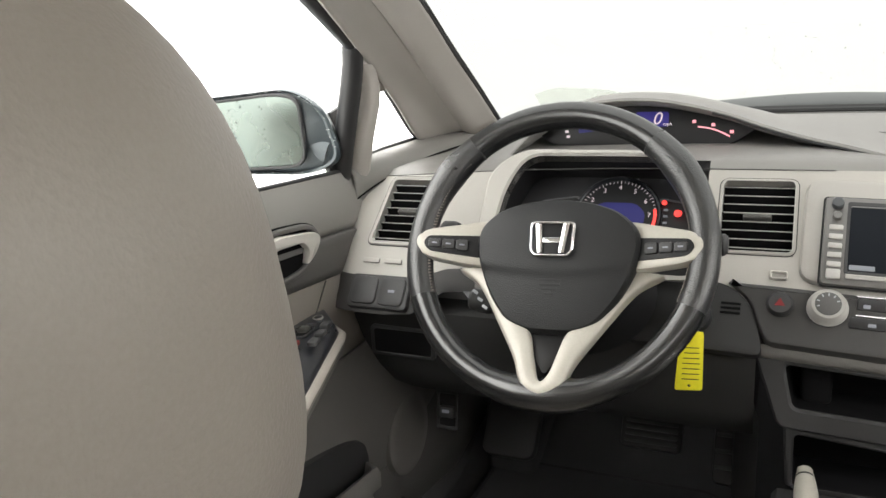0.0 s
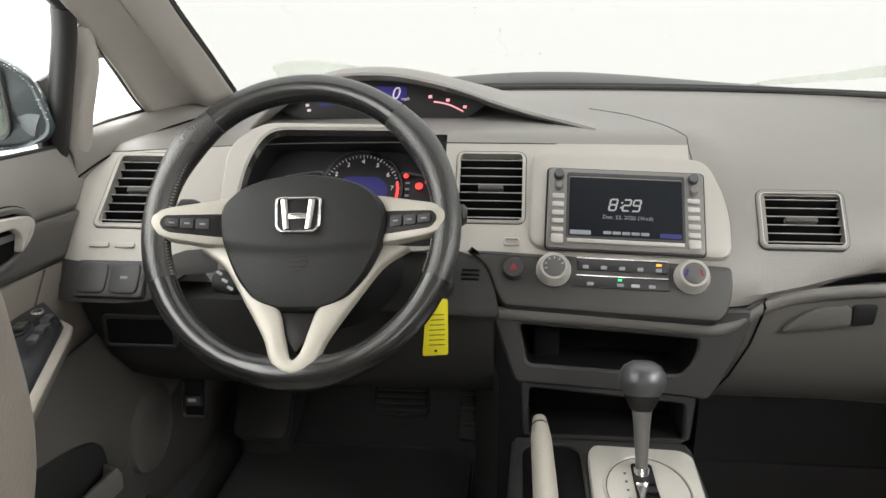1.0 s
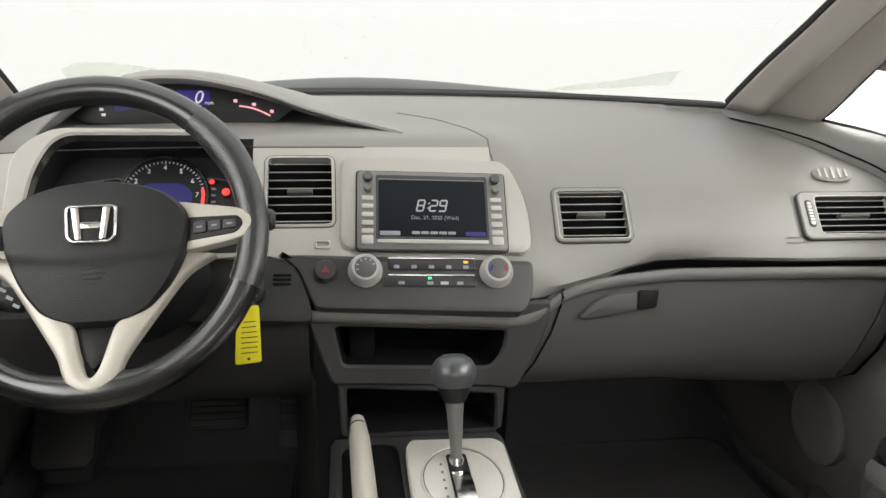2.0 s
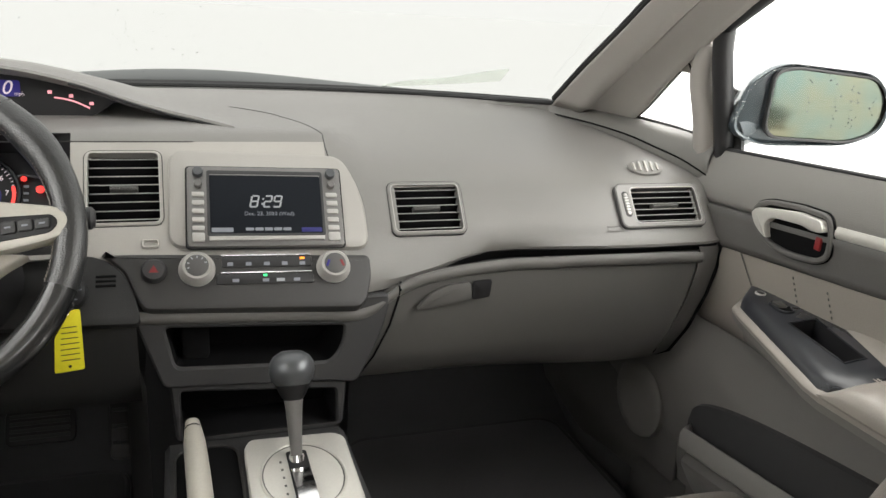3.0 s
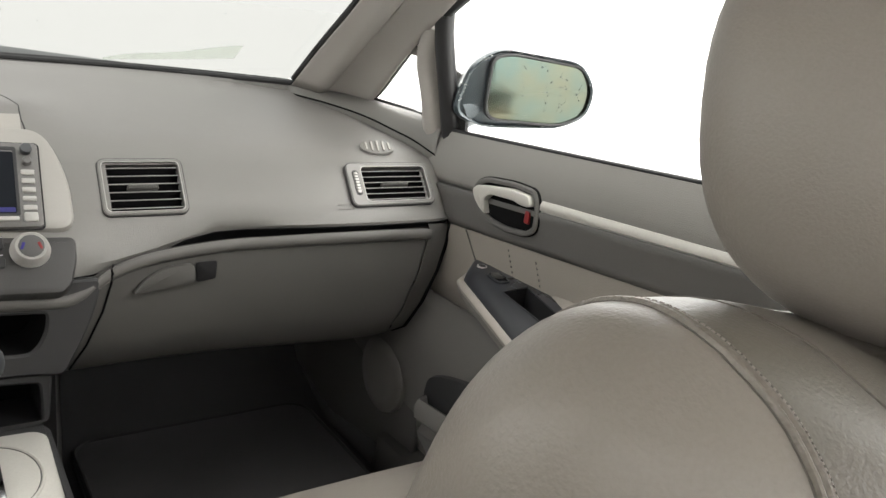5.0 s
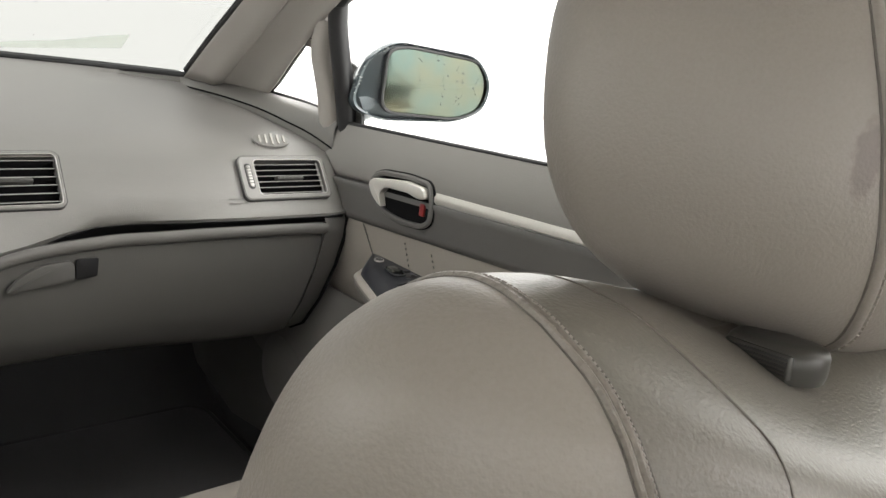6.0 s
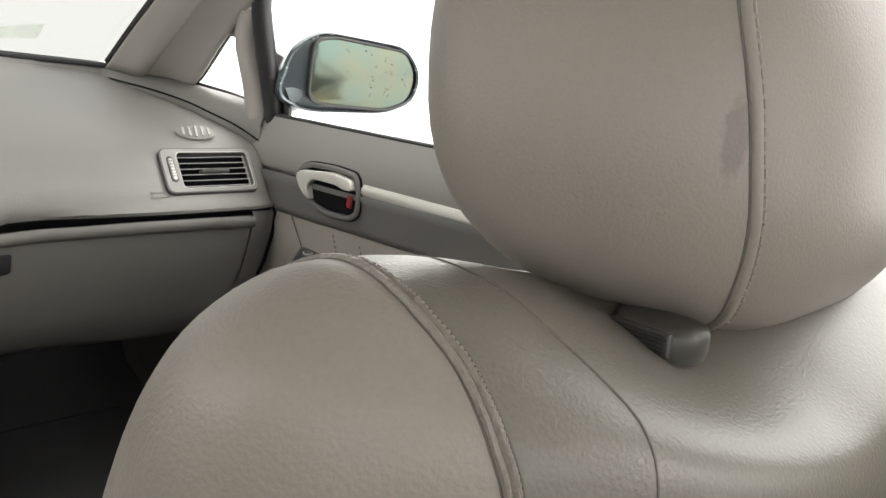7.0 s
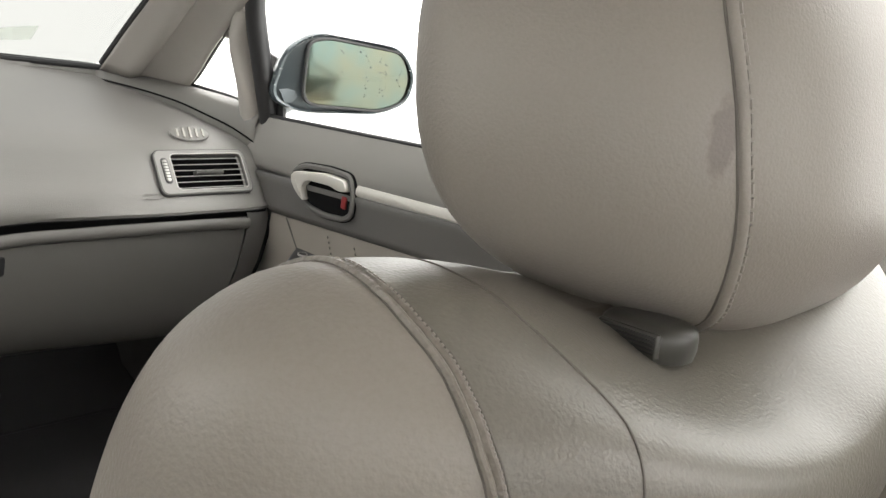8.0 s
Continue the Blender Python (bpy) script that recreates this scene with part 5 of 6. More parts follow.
    for k in (0, 0.08, 0.22, 0.45, *range(1, 19)):
        t = k / 16
        y = 0.534 - 0.262 * t + fwd
        w = reach(t) * (1, 0.97, 0.86)[max(0, int(k) - 16)] - 0.003
        up = 0.002 * math.sqrt(min(1, 8 * t)) - (0.006 if k == 18 else 0)
        inner = 0.115 * max(0, t - 0.6)
        side_in, c1, c2 = inner / w, max(0.010 + 0.084 * max(0, t - 0.48), inner + 0.007) / w, (0.053 + 0.058 * max(0, t - 0.48)) / w if t > 0.4 else 0.66
        c1, c2 = min(c1, 0.5), min(c2, 0.70)
        rws.append([(s * (0.690 - w * f), y, zz + up * g_) for f, zz, g_ in ((side_in - 0.02, 0.7525, 1), (c1, 0.7515, 1), (c2, 0.7485, 1), (0.80, 0.7450, 0.9), (0.93, 0.7405, 0.6), (0.98, 0.736, 0.3), (1.0, 0.731, 0))])
    swp = part("switch_panel", sheet(rws, holes=[(11, 18, 1, 2)]), SWITCHM, d, "gloss charcoal window switch panel")
    line_in = [(abs(q[0][0]), q[0][1], q[0][2]) for q in rws[11:]] + [(0.628, 0.235 - 0.03 * k + fwd, 0.750) for k in range(1, 12)]
    side_rows = [[(s * 0.692, y, z + 0.008), (s * (0.4 * x + 0.6 * 0.692), y, z + 0.004), (s * (0.8 * x + 0.2 * 0.692), y, z + 0.0005), (s * (x - 0.001), y, z - 0.002), (s * (x - 0.002), y, z - 0.02)] for x, y, z in line_in]
    part("armrest_shoulder", sheet(side_rows), LEATHER, d, "grey leather shoulder beside the armrest")
    loop = [rws[k][1] for k in range(11, 19)] + [rws[k][2] for k in range(18, 10, -1)]
    loop = [Vector(q) for q in loop]
    part("pull_cup", sheet([[q + Vector((0, 0, dz)) for q in loop] for dz in (0, -0.012, -0.036)], closed=True), BLACK, swp, "deep pull cup")
    bm = bmesh.new()
    bm.faces.new([bm.verts.new(q + Vector((0, 0, -0.034))) for q in loop])
    part("cup_floor", bm, VOID, swp)
    part("cup_rim", tube([q + Vector((0, 0, 0.0004)) for q in loop], 0.0012, 6, closed=True), SWITCHM, swp)
    ws_at = pose(s * 0.664, 0.448 + fwd, 0.7528, 0, 0, -12 * s)
    part("switch_well", ring(rrect(0.022, 0.040, 0.008), rrect(0.018, 0.036, 0.007), -0.001, 0.0022, ws_at, 0.0008), SWITCHM, swp)
    part("well_floor", slab(rrect(0.019, 0.037, 0.007), 0.0006, ws_at @ pose(0, 0, -0.0002), 0.0002), VOID, swp)
    part("window_switch", slab(rrect(0.013, 0.018, 0.003), 0.0042, ws_at @ pose(0, 0.006, 0), 0.0018), GUIDE, swp)
    lock_at = pose(s * 0.6735, 0.500 + fwd, 0.7522, 0, 0, -10 * s)
    part("lock_ring", ring(rrect(0.013, 0.016, 0.006), rrect(0.0105, 0.0135, 0.005), -0.001, 0.0024, lock_at, 0.0006), KNOBS, swp)
    part("lock_switch", slab(rrect(0.0095, 0.0125, 0.0045), 0.0030, lock_at, 0.0012), BLACKS, swp)
    if s < 0:
        for dx, dy in ((-0.028, 0.0), (-0.018, 0.028), (-0.036, -0.028)):
            part("window_switch", block(0.012, 0.018, 0.005, pose(s * (0.662 + dx), 0.445 + dy + fwd, 0.754, 0, 0, -10 * s), 0.002), DARK, swp)
        part("lock_switch", block(0.010, 0.012, 0.005, pose(s * 0.646, 0.405 + fwd, 0.754, 0, 0, -10 * s), 0.002), REDP, swp)
    rws = []
    for k in range(15):
        t = k / 14
        y = 0.262 - 0.35 * t + fwd
        e = math.sqrt(max(0, 1 - (1 - min(1, t * 7)) ** 2))
        rws.append([(s * (0.604 + 0.054 * squircle(math.pi * j / 14, 3)[0]), y, 0.733 + 0.024 * e * squircle(math.pi * j / 14, 3)[1]) for j in range(15)])
    arm = part("armrest_pad", sheet(rws), LEATHER, d, "padded grey leather armrest")
    bm = bmesh.new()
    for o_ in (-0.002, 0.003):
        tube([(s * (0.600 + o_), 0.238 - 0.02 * k + fwd, 0.7570) for k in range(14)], 0.0008, 5, bm)
    part("pad_seam", bm, THREAD, arm)
    # map pocket and speaker
    rws = []
    rws.append([(s * 0.668, 0.580, z) for z in (0.492, 0.500, 0.510, 0.514, 0.510, 0.498, 0.490, 0.480, 0.470, 0.462, 0.42, 0.37)])
    rws.append([(s * x, 0.562, z) for x, z in ((0.668, 0.492), (0.650, 0.506), (0.645, 0.518), (0.640, 0.521), (0.635, 0.514), (0.636, 0.495), (0.644, 0.490), (0.648, 0.480), (0.642, 0.470), (0.643, 0.462), (0.657, 0.42), (0.69, 0.37))])
    for k in range(13):
        y = 0.545 - 0.62 * k / 12
        z = 0.524 + 0.11 * (0.545 - y)
        rws.append([(s * 0.668, y, z - 0.03), (s * 0.630, y, z - 0.02), (s * 0.626, y, z), (s * 0.618, y, z + 0.004), (s * 0.612, y, z - 0.004), (s * 0.613, y, z - 0.026), (s * 0.625, y, z - 0.03), (s * 0.632, y, z - 0.042), (s * 0.622, y, z - 0.052), (s * 0.624, y, z - 0.06), (s * 0.648, y, 0.42), (s * 0.69, y, 0.37)])
    part("map_pocket", sheet(rws), PAD, d, "grey door pocket with a slot below its rim")
    rws = []
    for k in range(33):
        y = 0.575 - 0.60 * (k / 32) ** 1.6
        z = 0.524 + 0.11 * (0.545 - y)
        h = 0.052 * math.sqrt(max(0.0, 1 - (1 - min(1.0, k / 20)) ** 2)) + 0.002
        rws.append([(s * 0.660, y, z + h + 0.004), (s * 0.650, y, z + h), (s * 0.648, y, z + h * 0.5), (s * 0.648, y, z - 0.02)])
    part("pocket_lining", sheet(rws), DARK, d, "dark pocket lining")
    part("speaker_grille", lathe([(0.0, 0.004), (0.045, 0.004), (0.064, 0.003), (0.068, 0.0), (0.070, -0.012)], pose(s * 0.658, 0.725, 0.482, 0, -90 * s), 36), LINING, d, "round grey speaker grille")
    return d


for side in (-1, 1):
    door(side)


# ---- wing mirrors ----
def wing_mirror(s):
    w = thing("wing_mirror", "wet blue-grey wing mirror outside the window", "wing mirror", at=(s * 0.80, 0.62, 0.93), group="wing mirrors")
    m = pose(s * 0.822, 0.606, 1.000 if s > 0 else 0.989, 90, 0, -16 * s)
    o = rounded([(-0.142, -0.045), (-0.090, -0.064), (0.045, -0.058), (0.092, -0.036), (0.100, 0.010), (0.070, 0.050), (-0.075, 0.060), (-0.120, 0.030)], 6, 0.035)
    if s < 0:
        o = [(-x, y) for x, y in o][::-1]
    rws = []
    for k, z in ((0.0, -0.095), (0.35, -0.090), (0.62, -0.078), (0.82, -0.055), (0.95, -0.028), (1.0, 0.0), (1.0, 0.008), (0.97, 0.012), (0.94, 0.010)):
        rws.append([m @ Vector((x * max(k, 0.02), y * max(k, 0.02), z)) for x, y in o])
    part("shell", sheet(rws, closed=True), PAINT, w)
    g = rounded([(-0.090, -0.049), (0.046, -0.053), (0.090, -0.033), (0.098, 0.008), (0.074, 0.042), (-0.054, 0.052), (-0.086, 0.044)], 6, 0.026)
    g = g if s > 0 else [(-x, y) for x, y in g][::-1]
    part("face_plate", slab([(x * 0.955, y * 0.955) for x, y in o], 0.006, m @ pose(0, 0, -0.003), 0.001), PAINT, w)
    m = m @ pose(0, 0, 0.004, 0, 3 * s, 0)
    part("mirror_glass", slab(g, 0.003, m @ pose(0, 0, 0.004), 0.001), MIRROR if s > 0 else MIRRORL, w, "mirror glass streaked with water")
    part("glass_rim", ring([(x * 1.02, y * 1.03) for x, y in g], [(x * 0.975, y * 0.96) for x, y in g], 0.002, 0.010, m, 0.001), RUBBER, w)
    rnd = random.Random(11)
    bm = bmesh.new()
    for cx, y0, y1, n_ in ((0.014, -0.032, 0.034, 18), (0.038, -0.036, 0.034, 24), (0.046, -0.030, 0.026, 16), (0.070, -0.028, 0.018, 12), (-0.03, -0.02, 0.042, 8), (0.0, 0.036, 0.048, 10)):
        for k in range(n_):
            r = rnd.uniform(0.0005, 0.0016)
            lathe([(r, 0), (r * 0.8, r * 0.4), (0.0002, r * 0.6)], m @ pose(s * cx + rnd.gauss(0, 0.0028), rnd.uniform(y0, y1), 0.0068), 7, bm)
    tagged(part("water_beads", bm, BEAD, w), kind="stuff")
    bm = bmesh.new()
    tree = BVHTree.FromBMesh(sheet(rws, closed=True))
    for k in range(150):
        q = m @ Vector((s * rnd.uniform(-0.15, -0.02) if k < 110 else s * rnd.uniform(-0.05, 0.10), rnd.uniform(-0.05, 0.07), rnd.uniform(-0.05, 0.03)))
        loc, nor = tree.find_nearest(q)[:2]
        nor = nor if nor.dot(loc - m @ Vector((0, 0, -0.04))) > 0 else -nor
        r = rnd.uniform(0.0006, 0.0014)
        lathe([(r, 0), (r * 0.8, r * 0.5), (0.0002, r * 0.7)], Matrix.Translation(loc) @ nor.to_track_quat("Z", "Y").to_matrix().to_4x4(), 6, bm)
    tagged(part("shell_drops", bm, WET, w), kind="stuff")
    foot = [(0.715, 0.66, 0.955), (0.74, 0.655, 0.965), (0.78, 0.645, 0.975), (0.82, 0.64, 0.985)]
    part("foot", tube([(s * x, y, z) for x, y, z in foot], [0.030, 0.028, 0.030, 0.034], 14), PAINT, w)
    part("sail", slab([(-0.03, -0.04), (0.045, -0.04), (0.03, 0.06), (-0.01, 0.05)], 0.006, pose(s * 0.712, 0.66, 0.96, 90, 0, 90) , 0.001), RUBBER, w)
    return w


for side in (-1, 1):
    wing_mirror(side)

# ---- outside the windshield: cowl, wipers, bonnet ----
rows = [[(x, 1.115 - 0.115 * (x / 0.6) ** 2 + dy, 0.950 + dz + 0.010 * (1 - (x / 0.7) ** 2)) for x in [-0.72 + 0.06 * i for i in range(25)]] for dy, dz in ((0.03, -0.03), (0.07, 0.000), (0.14, -0.006), (0.2, -0.02))]
tagged(thick(part("cowl", sheet(rows), RUBBER), 0.01), "black plastic wiper cowl", "cowl", kind="structure")
rows = [[(x, 1.20 - 0.10 * (x / 0.7) ** 2 + dy, 0.945 + dz + 0.018 * math.exp(-((x + 0.05) / 0.28) ** 2) - 0.03 * (x / 0.75) ** 2) for x in [-0.78 + 0.06 * i for i in range(27)]] for dy, dz in ((0.0, -0.012), (0.02, 0.0), (0.2, 0.0), (0.5, -0.03), (0.8, -0.10), (0.95, -0.2), (1.0, -0.6))]
tagged(thick(part("bonnet", sheet(rows), BONNET), 0.01), "wet blue-grey car bonnet", "bonnet", kind="structure")

# ---- front seats ----
def seat(x, s, dy, dz, label, rest, line):
    """A front seat about its centre line x; s: +1 where its inner side is to the left; rest: place, size and shape of the headrest; line: its piped seam."""
    st = thing("car_seat", label, "car seat", at=(x, 0.1, 0.3), group="front seats")

    def w(u, v, h):
        return Vector((x + s * u, v + dy, h + dz))

    # backrest: level sections, reclined, rounded off at the shoulder
    rws = []
    for k in range(73):
        t = k / 72
        h = 0.50 + 0.503 * (1 - (1 - t) ** 1.5)
        g = max(0, (h - 0.84) / 0.1635)
        e, ew = max(0.0, 1 - g ** 2.3) ** (1 / 2.3), max(0.0, 1 - max(0, (h - 0.80) / 0.2035) ** 6.0) ** (1 / 3.0)
        yc = -0.195 + 0.40 * (0.95 - h) + 0.10 * max(0, h - 0.9)
        hw = (0.253 + 0.008 * smooth(0.95, 0.6, h)) * (0.05 + 0.95 * ew)
        th = 0.112 * (0.05 + 0.95 * e)
        r = []
        for j in range(112):
            c, q = squircle(2 * math.pi * j / 112, 2.35)
            wide = 1 + 0.07 * q
            vv = yc + th * q
            if q > 0:
                vv -= 0.045 * (1 - abs(c) ** 2.5) * smooth(1.0, 0.85, h)
            top = smooth(0.88, 0.99, h)
            if q < 0:
                vv -= 0.034 * (1 - c * c) * smooth(1.0, 0.96, h)
            zz = h - 0.12 * top * max(0, -th * q - 0.02) * abs(c) + 0.019 * top * min(1, abs(hw * c * wide) / 0.23) ** 2 - 0.030 * top * max(0, 1 - abs(hw * c * wide) / 0.20)
            u = hw * c * wide
            zz -= 0.016 * math.exp(-(((u + 0.050) / 0.060) ** 2 + ((vv + 0.232) / 0.06) ** 2))
            r.append(w(u, vv, zz))
        rws.append(r)
    bm = sheet(rws, closed=True)
    bm.verts.ensure_lookup_table()
    bm.faces.new([bm.verts[-112 + j] for j in range(112)])
    bmesh.ops.recalc_face_normals(bm, faces=bm.faces)
    bm.normal_update()
    tree = BVHTree.FromBMesh(bm)
    def lay(points, r, lift, n=6):
        out = []
        for p in spline([w(*q) for q in points], n):
            loc, nor, _, _ = tree.find_nearest(p)
            c = Vector((x, -0.2 + dy, 0.85 + dz))
            nor = nor if nor.dot(loc - c) > 0 else -nor
            out.append(loc)
        for _ in range(6):
            out = out[:1] + [(a + 2 * b + c) / 4 for a, b, c in zip(out, out[1:], out[2:])] + out[-1:]
        done = []
        for p in out:
            loc, nor, _, _ = tree.find_nearest(p)
            nor = nor if nor.dot(loc - c) > 0 else -nor
            done.append((loc + nor * lift, nor) if n == 8 else loc + nor * lift)
        return done

    pipe_pts = [(-0.215, -0.02, 0.84), (-0.200, -0.093, 0.965), (-0.190, -0.125, 0.986), (-0.185, -0.158, 0.990), (-0.183, -0.183, 0.990), (-0.185, -0.206, 0.988), (-0.185, -0.220, 0.984), (-0.182, -0.234, 0.977), (-0.181, -0.244, 0.969), (-0.179, -0.252, 0.960), (-0.177, -0.259, 0.948), (-0.176, -0.268, 0.92), (-0.178, -0.262, 0.86), (-0.18, -0.25, 0.80)]
    # two cuts along the welt, so that the panels part on a clean line
    pairs = lay(pipe_pts, 0.0, 0.0, 8)
    cuts = []
    for k in (0, 1):
        pts = np.array([p for p, _ in pairs if (p.y < dy - 0.17) == (k == 0)])
        fit = np.linalg.lstsq(np.c_[pts[:, 1:3], np.ones(len(pts))], pts[:, 0], rcond=None)[0]
        no = Vector((1, -fit[0], -fit[1]))
        cuts.append((Vector(pts.mean(axis=0)), no.normalized()))
    for k, (co, no) in enumerate(cuts):
        faces = [f for f in bm.faces if (f.calc_center_median().y < dy - 0.17) == (k == 0)]
        geom = list({e for f in faces for e in f.edges}) + list({v for f in faces for v in f.verts}) + faces
        bmesh.ops.bisect_plane(bm, geom=geom, plane_co=co, plane_no=no, dist=1e-6)
    back = part("backrest", bm, LEATHER, st, "grey leather backrest with piped seams and a darker, shiny top")
    # top panel's darker green-grey partly holds what the glossy leather reflects
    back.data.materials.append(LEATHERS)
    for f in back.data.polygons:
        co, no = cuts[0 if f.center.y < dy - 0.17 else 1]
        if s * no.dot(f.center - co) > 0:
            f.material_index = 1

    def welt(pairs, profile):
        """A raised strip along (place, normal) pairs; profile: (towards the seat's middle, outwards) steps."""
        out = []
        for i, (p, nor) in enumerate(pairs):
            t = (pairs[min(i + 1, len(pairs) - 1)][0] - pairs[max(i - 1, 0)][0]).normalized()
            c = t.cross(nor).normalized()
            if c.dot(Vector((s, 0, 0))) < 0:
                c.negate()
            out.append([p + c * a + nor * b for a, b in profile])
        return out

    part("piping", sheet(welt(pairs, ((-0.0018, -0.0012), (-0.0015, 0.0006), (-0.0007, 0.0017), (0.0003, 0.0018), (0.0010, 0.0011), (0.0013, 0.0002), (0.0019, 0.0007), (0.0029, 0.0012), (0.0037, 0.0010), (0.0042, 0.0003), (0.0045, -0.0012)))), WELT, st, "worn raised leather welt")
    rail = welt(pairs, ((0.0047, 0.0), (0.0038, 0.0011), (-0.0020, 0.0)))
    part("seam", tube([r[0] for r in rail], 0.0005, 6), SEAM, st)
    part("seam", tube([r[2] for r in rail], 0.0004, 6), SEAM, st)
    bm = bmesh.new()
    for a, b in zip([r[1] for r in rail], [r[1] for r in rail][1:]):
        tube([a.lerp(b, 0.15), a.lerp(b, 0.7)], 0.0004, 5, bm)
    tagged(part("stitching", bm, THREAD, st), kind="stuff")
    seam2 = [(-0.145, -0.10, 0.985), (-0.144, -0.150, 0.99), (-0.143, -0.184, 0.992), (-0.144, -0.210, 0.992), (-0.142, -0.229, 0.987), (-0.138, -0.242, 0.981), (-0.133, -0.257, 0.973), (-0.131, -0.265, 0.968), (-0.130, -0.273, 0.962), (-0.133, -0.281, 0.953), (-0.137, -0.292, 0.92), (-0.14, -0.28, 0.8)]
    part("seam", tube(lay(seam2, 0, 0.0), 0.0006, 6), SEAM, st)
    # cushion
    rws = []
    for k in range(21):
        t = k / 20
        yy = -0.12 + 0.565 * t
        e = max(0.0, 1 - max(0, (t - 0.8) / 0.2) ** 2.5) ** (1 / 2.5)
        rws.append([w(0.245 * c, yy, 0.425 + 0.012 * t + 0.090 * q * (0.3 + 0.7 * e) + (0.022 * abs(c) ** 4 if q > 0 else 0)) for c, q in [squircle(2 * math.pi * j / 40, 3.4) for j in range(40)]])
    bm = sheet(rws, closed=True)
    bm.verts.ensure_lookup_table()
    bm.faces.new(bm.verts[-40:])
    part("cushion", bm, LEATHER, st, "grey leather seat cushion")
    part("seat_base", slab(rrect(0.40, 0.42, 0.04), 0.06, Matrix.Translation(w(0, 0.1, 0.31)), 0.01), DARK, st)
    # headrest: a cushion that narrows to the rear
    u0, v0, h0, ha, hb, hh, lean, p1, p2, taper, narrow, drop = rest
    rws = []
    for k in range(37):
        a = -math.pi / 2 + math.pi * k / 36
        ca, sa = abs(math.cos(a)) ** (2 / p2), math.copysign(abs(math.sin(a)) ** (2 / p2), math.sin(a))
        r = []
        for j in range(72):
            c, q = squircle(2 * math.pi * j / 72, p1)
            z = hh * sa + drop * q * max(0, -sa)
            r.append(w(u0 + ha * (1 + taper * sa) * c * ca * (1 + narrow * q), v0 + hb * q * ca + lean * z, h0 + z))
        rws.append(r)
    bm = sheet(rws, closed=True)
    bmesh.ops.remove_doubles(bm, verts=bm.verts, dist=1e-5)
    bm.normal_update()
    tree2 = BVHTree.FromBMesh(bm)
    hr = part("headrest", bm, LEATHERH, st, "grey leather headrest with a dark stain")
    hs = []
    for p in spline([w(*q) for q in line], 8):
        loc, nor, _, _ = tree2.find_nearest(p)
        c = w(0.01, -0.21, 1.08)
        hs.append((loc, nor if nor.dot(loc - c) > 0 else -nor))
    for _ in range(8):
        hs = hs[:1] + [((a[0] + 2 * b[0] + c[0]) / 4, b[1]) for a, b, c in zip(hs, hs[1:], hs[2:])] + hs[-1:]
    part("headrest_piping", sheet(welt(hs, ((-0.0008, -0.0014), (0.0, 0.0009), (0.0012, 0.0019), (0.0030, 0.0020), (0.0042, 0.0013), (0.0050, -0.0014)))), LEATHERH, hr)
    rail = welt(hs[::2], ((-0.0008, 0.0), (0.0050, 0.0007)))
    part("headrest_seam", tube([r[0] for r in rail], 0.0007, 6), SEAM, hr)
    bm = bmesh.new()
    for a, b in zip([r[1] for r in rail], [r[1] for r in rail][1:]):
        tube([a.lerp(b, 0.12), a.lerp(b, 0.80)], 0.0010, 6, bm)
    tagged(part("headrest_stitching", bm, LEATHERH, hr), kind="stuff")
    # post guides and posts
    for u in (-0.055, 0.085):
        part("headrest_post", tube([w(u + 0.012, -0.222, 0.93), w(u + 0.012, -0.226, 1.03)], 0.006, 12), BLACK, st)
    mgd = Matrix.Translation(w(-0.0555, -0.2360, 0.9625)) @ pose(0, 0, 0, -4, 2 * s, -3 * s)
    base = rrect(0.0285, 0.041, 0.0125, 6)
    caps = [[mgd @ Vector((px_, py_, z)) for px_, py_ in (inset(base, d) if d else base)] for d, z in ((0.001, -0.002), (0.0, 0.002), (0.0, 0.0080), (0.0007, 0.0104), (0.0024, 0.0121), (0.0050, 0.0128), (0.0095, 0.0130))]
    bm = sheet(caps, closed=True)
    bm.faces.new([bm.verts.new(q) for q in caps[-1]])
    bmesh.ops.remove_doubles(bm, verts=bm.verts, dist=1e-6)
    g = part("post_guide", bm, GUIDE, st, "dark ribbed headrest release button")
    btn = part("release_button", slab(rrect(0.0032, 0.030, 0.0014), 0.0098, mgd @ pose(-s * 0.0132, 0.001, 0.0006), 0.0012), GUIDE, g)
    for k in range(5):
        part("rib", block(0.0010, 0.027, 0.0008, mgd @ pose(-s * 0.0149, 0.001, 0.0018 + 0.0016 * k), 0.0002), BLACKS, btn)
    return st


PASSENGER_REST = (0.0532, -0.1924, 1.0644, 0.160, 0.0823, 0.1088, 0.15, 3.29, 2.55, -0.02, 0.219, 0.0025)
PASSENGER_LINE = ((-0.060, -0.228, 1.140), (-0.0633, -0.2439, 1.1006), (-0.0624, -0.2501, 1.0832), (-0.0597, -0.2558, 1.0629), (-0.0575, -0.2595, 1.0431), (-0.0527, -0.2619, 1.0214), (-0.0485, -0.2606, 1.005), (-0.0416, -0.2561, 0.9885), (-0.0342, -0.2511, 0.9781), (-0.015, -0.233, 0.966))
DRIVER_REST = (0.012, -0.2047, 1.078, 0.140, 0.104, 0.113, -0.16, 2.5, 2.8, 0.0, 0.04, 0.009)
DRIVER_LINE = ((-0.112, -0.25, 1.17), (-0.113, -0.262, 1.13), (-0.109, -0.268, 1.096), (-0.104, -0.271, 1.082), (-0.095, -0.276, 1.047), (-0.079, -0.273, 1.020), (-0.053, -0.258, 0.988), (-0.02, -0.21, 0.967))
seat(0.385, 1, 0.0, 0.0, "grey leather front passenger seat with a stained headrest", PASSENGER_REST, PASSENGER_LINE)
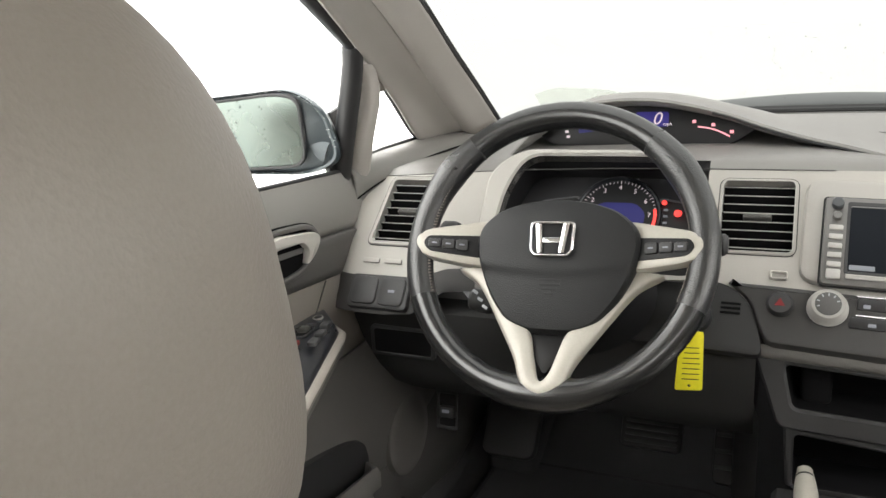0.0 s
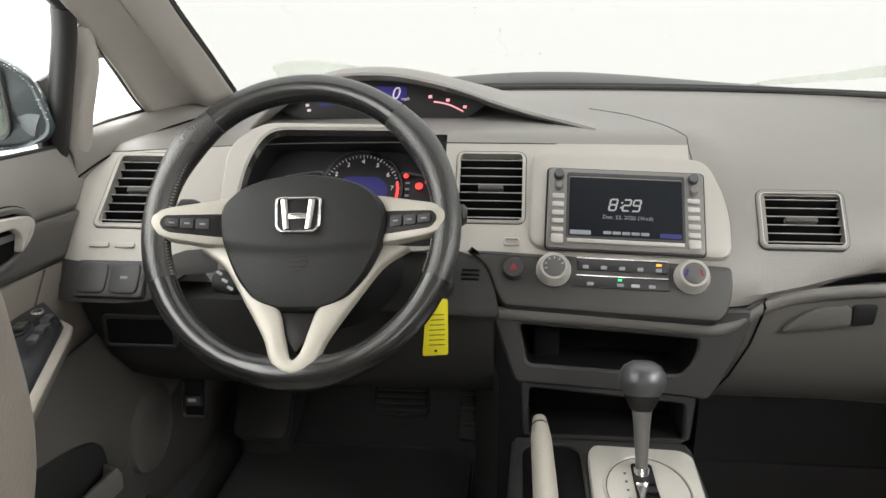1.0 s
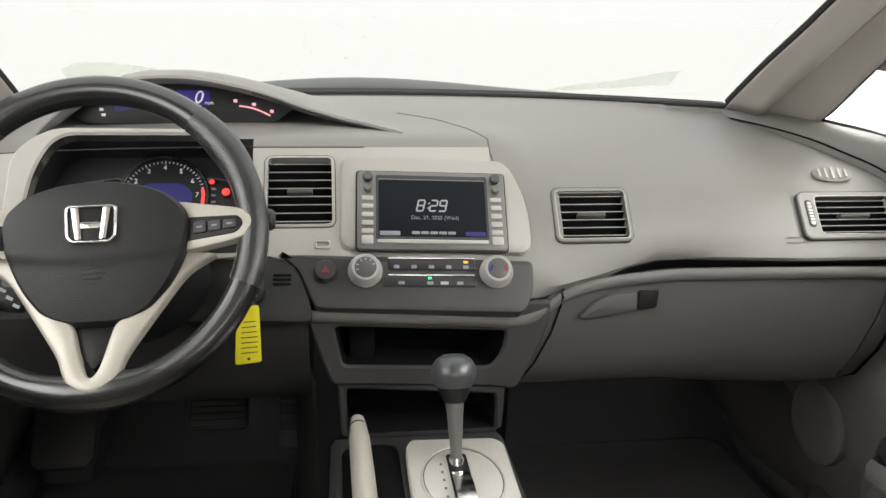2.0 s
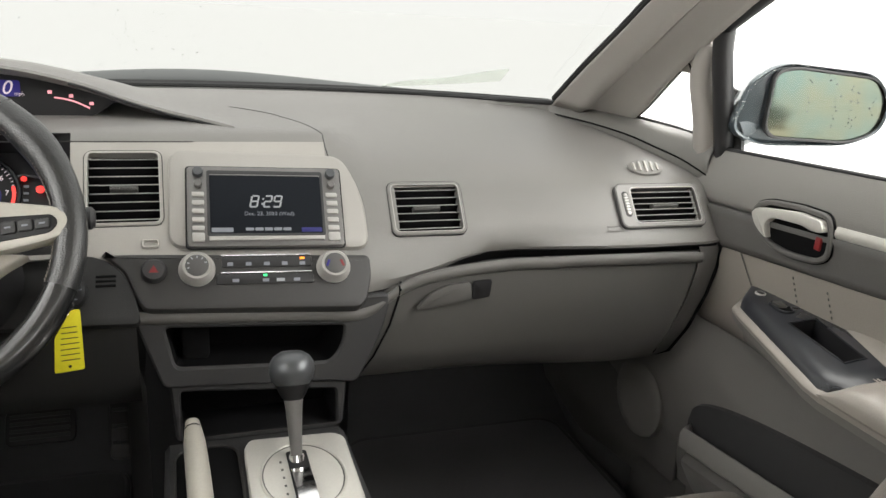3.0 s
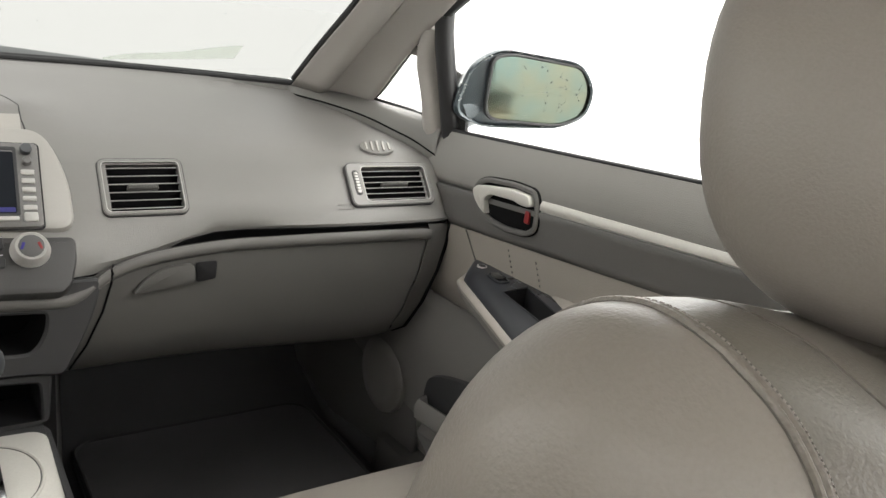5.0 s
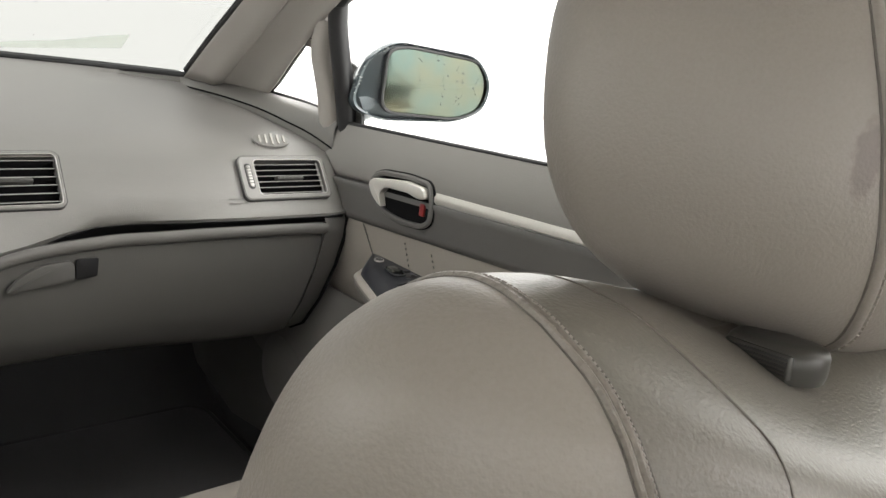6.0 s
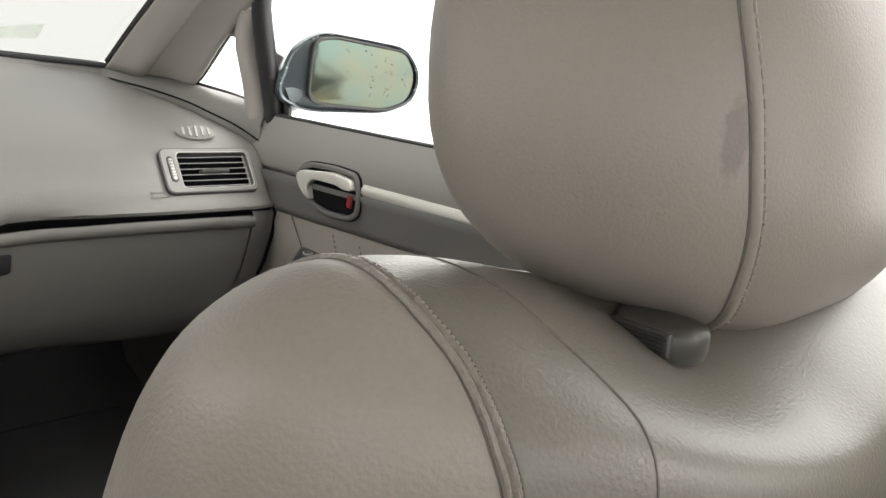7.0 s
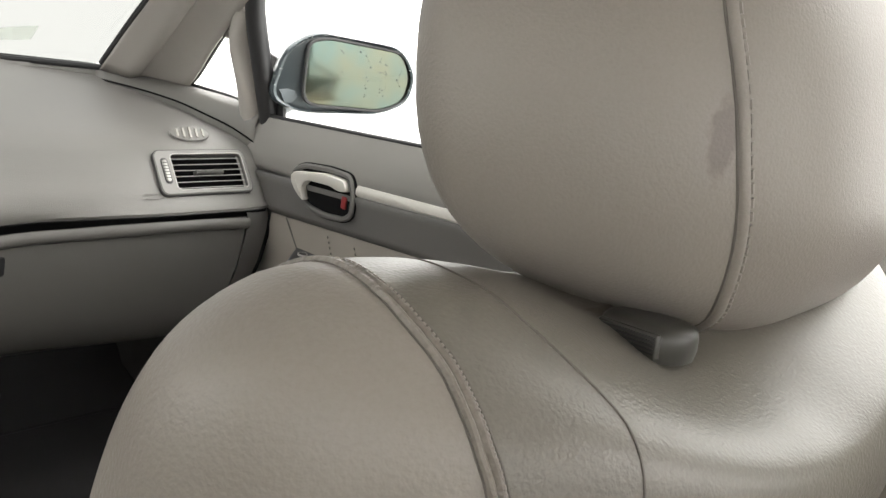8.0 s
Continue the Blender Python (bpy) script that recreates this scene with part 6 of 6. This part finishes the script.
seat(-0.342, -1, 0.0, -0.045, "plain grey leather driver's seat", DRIVER_REST, DRIVER_LINE)

# ---- footwells ----
for s in (-1, 1):
    rows = [[(s * (0.66 + 0.02 * math.sin(3 * y)), y, z) for y in (0.62, 0.7, 0.8, 0.9, 1.0, 1.12)] for z in (0.30, 0.40, 0.50, 0.62)]
    k = thick(part("kick_panel", sheet(rows), LOWER), 0.01)
    tagged(k, "dark grey footwell side lining", "kick panel", kind="structure")
    rows = [[(s * x, y, z) for y in (0.70, 0.3, -0.2, -0.6)] for x, z in ((0.64, 0.31), (0.65, 0.375), (0.70, 0.385), (0.75, 0.36))]
    tagged(thick(part("sill", sheet(rows), LOWER), 0.01), "dark grey door sill cover", "door sill", kind="structure")
rel = thing("bonnet_release", "black bonnet release lever under the dash", "release lever", at=(-0.57, 0.70, 0.53))
mr = facing(-0.577, 0.707, 0.545, 10)
part("surround", ring(rrect(0.036, 0.062, 0.004), rrect(0.028, 0.052, 0.003), 0, 0.006, mr), DARK, rel)
part("back", slab(rrect(0.034, 0.060, 0.003), 0.002, mr), BLACK, rel)
part("lever", block(0.026, 0.018, 0.010, mr @ pose(0, -0.002, 0.002), 0.003), DARK, rel)
part("symbol", block(0.012, 0.005, 0.0006, mr @ pose(0, 0, 0.012), 0.0001), TXTD, rel)
for x, w_, h_, nm in ((-0.30, 0.10, 0.055, "brake_pedal"), (-0.175, 0.05, 0.13, "accelerator_pedal")):
    pd = thing(nm, "black ribbed rubber pedal in the dark footwell", "pedal", at=(x, 0.93, 0.36))
    mpd = facing(x, 0.92, 0.44, 35)
    part("pad", slab(rrect(w_, h_, 0.01), 0.012, mpd, 0.003), RUBBER, pd)
    for k in range(4):
        part("tread", block(w_ * 0.85, 0.006, 0.004, mpd @ pose(0, -h_ * 0.3 + h_ * 0.2 * k, 0.012), 0.001), DARK, pd)
    part("arm", tube([mpd @ Vector((0, 0, 0)), (x, 1.0, 0.55), (x, 1.02, 0.68)], 0.008, 8), BLACK, pd)

for s in (-1, 1):
    bm = bmesh.new()
    bm.faces.new([bm.verts.new((s * x, y, z)) for x, y, z in ((0.697, 0.895, 0.942), (0.669, 0.720, 1.048), (0.697, 0.714, 0.942))])
    g = tagged(part("window_quarter", bm, GLASS), "small clear triangular quarter window", "window", kind="structure")
    g.visible_shadow = False


def on_windshield(u, t, inside=0.004):
    return glass_at(u, t) + Vector((0, -0.42 * inside, -0.9 * inside))


rng = random.Random(5)
bm = bmesh.new()
for k in range(120):
    if k < 85:
        u, t = rng.gauss(-0.12, 0.16), abs(rng.gauss(0.20, 0.09)) + 0.03
    else:
        u, t = rng.uniform(-0.9, 0.9), rng.uniform(0.05, 0.5)
    r = rng.uniform(0.0004, 0.0010) * (1.4 if rng.random() < 0.08 else 1)
    c = on_windshield(u, t, -0.001)
    ring_ = [bm.verts.new(c + Vector((r * 1.4 * math.cos(a), -0.9 * r * math.sin(a), 0.42 * r * math.sin(a)))) for a in [2 * math.pi * j / 8 for j in range(8)]]
    top = bm.verts.new(c + Vector((0, 0.0004, 0.0009)))
    for j in range(8):
        bm.faces.new((ring_[j], ring_[(j + 1) % 8], top))
drops = tagged(part("rain_drops", bm, DROP), "small rain drops scattered over the windshield", "rain drops", kind="stuff")
drops.visible_shadow = False
for x0, x1, t0, t1, name in ((0.46, 0.80, 0.055, 0.13, "right"), (-0.86, -0.60, 0.075, 0.14, "left")):
    rws = []
    for k in range(13):
        f = k / 12
        u = x0 + (x1 - x0) * f
        hi = t0 + (t1 - t0) * (f ** 0.8 if x0 > 0 else math.sin(math.pi * (0.15 + 0.7 * f))) + 0.004 * math.sin(9 * f)
        lo = 0.045 + 0.03 * f if x0 > 0 else 0.05
        rws.append([on_windshield(u, lo + (hi - lo) * j / 4, -0.002) for j in range(5)])
    sm = tagged(part("wiper_smear", sheet(rws), SMEAR), "pale greenish wiper smear on the wet windshield", "smear", kind="stuff")
    sm.visible_shadow = False
for x, w_, y0 in ((-0.38, 0.40, 0.55), (0.40, 0.42, 0.55)):
    mat_ = thing("floor_mat", "charcoal carpet floor mat with a bound edge", "floor mat", at=(x, y0, 0.32), group="floor mats")
    part("carpet", slab(rrect(w_, 0.62, 0.04), 0.012, pose(x, y0 + 0.08, 0.322), 0.004), MATC if x > 0 else CARPET, mat_)
    part("bound_edge", ring(rrect(w_ + 0.012, 0.632, 0.046), rrect(w_ - 0.006, 0.614, 0.038), 0, 0.016, pose(x, y0 + 0.08, 0.321), 0.004), RUBBER, mat_)
rest = thing("footrest", "dark footrest beside the pedals", "footrest", at=(-0.56, 0.95, 0.32))
part("plate", slab(rrect(0.10, 0.26, 0.02), 0.02, facing(-0.55, 0.98, 0.46, 40), 0.006), DARK, rest)
part("wedge", slab(rrect(0.09, 0.20, 0.02), 0.08, pose(-0.55, 1.0, 0.315), 0.01), CARPET, rest)
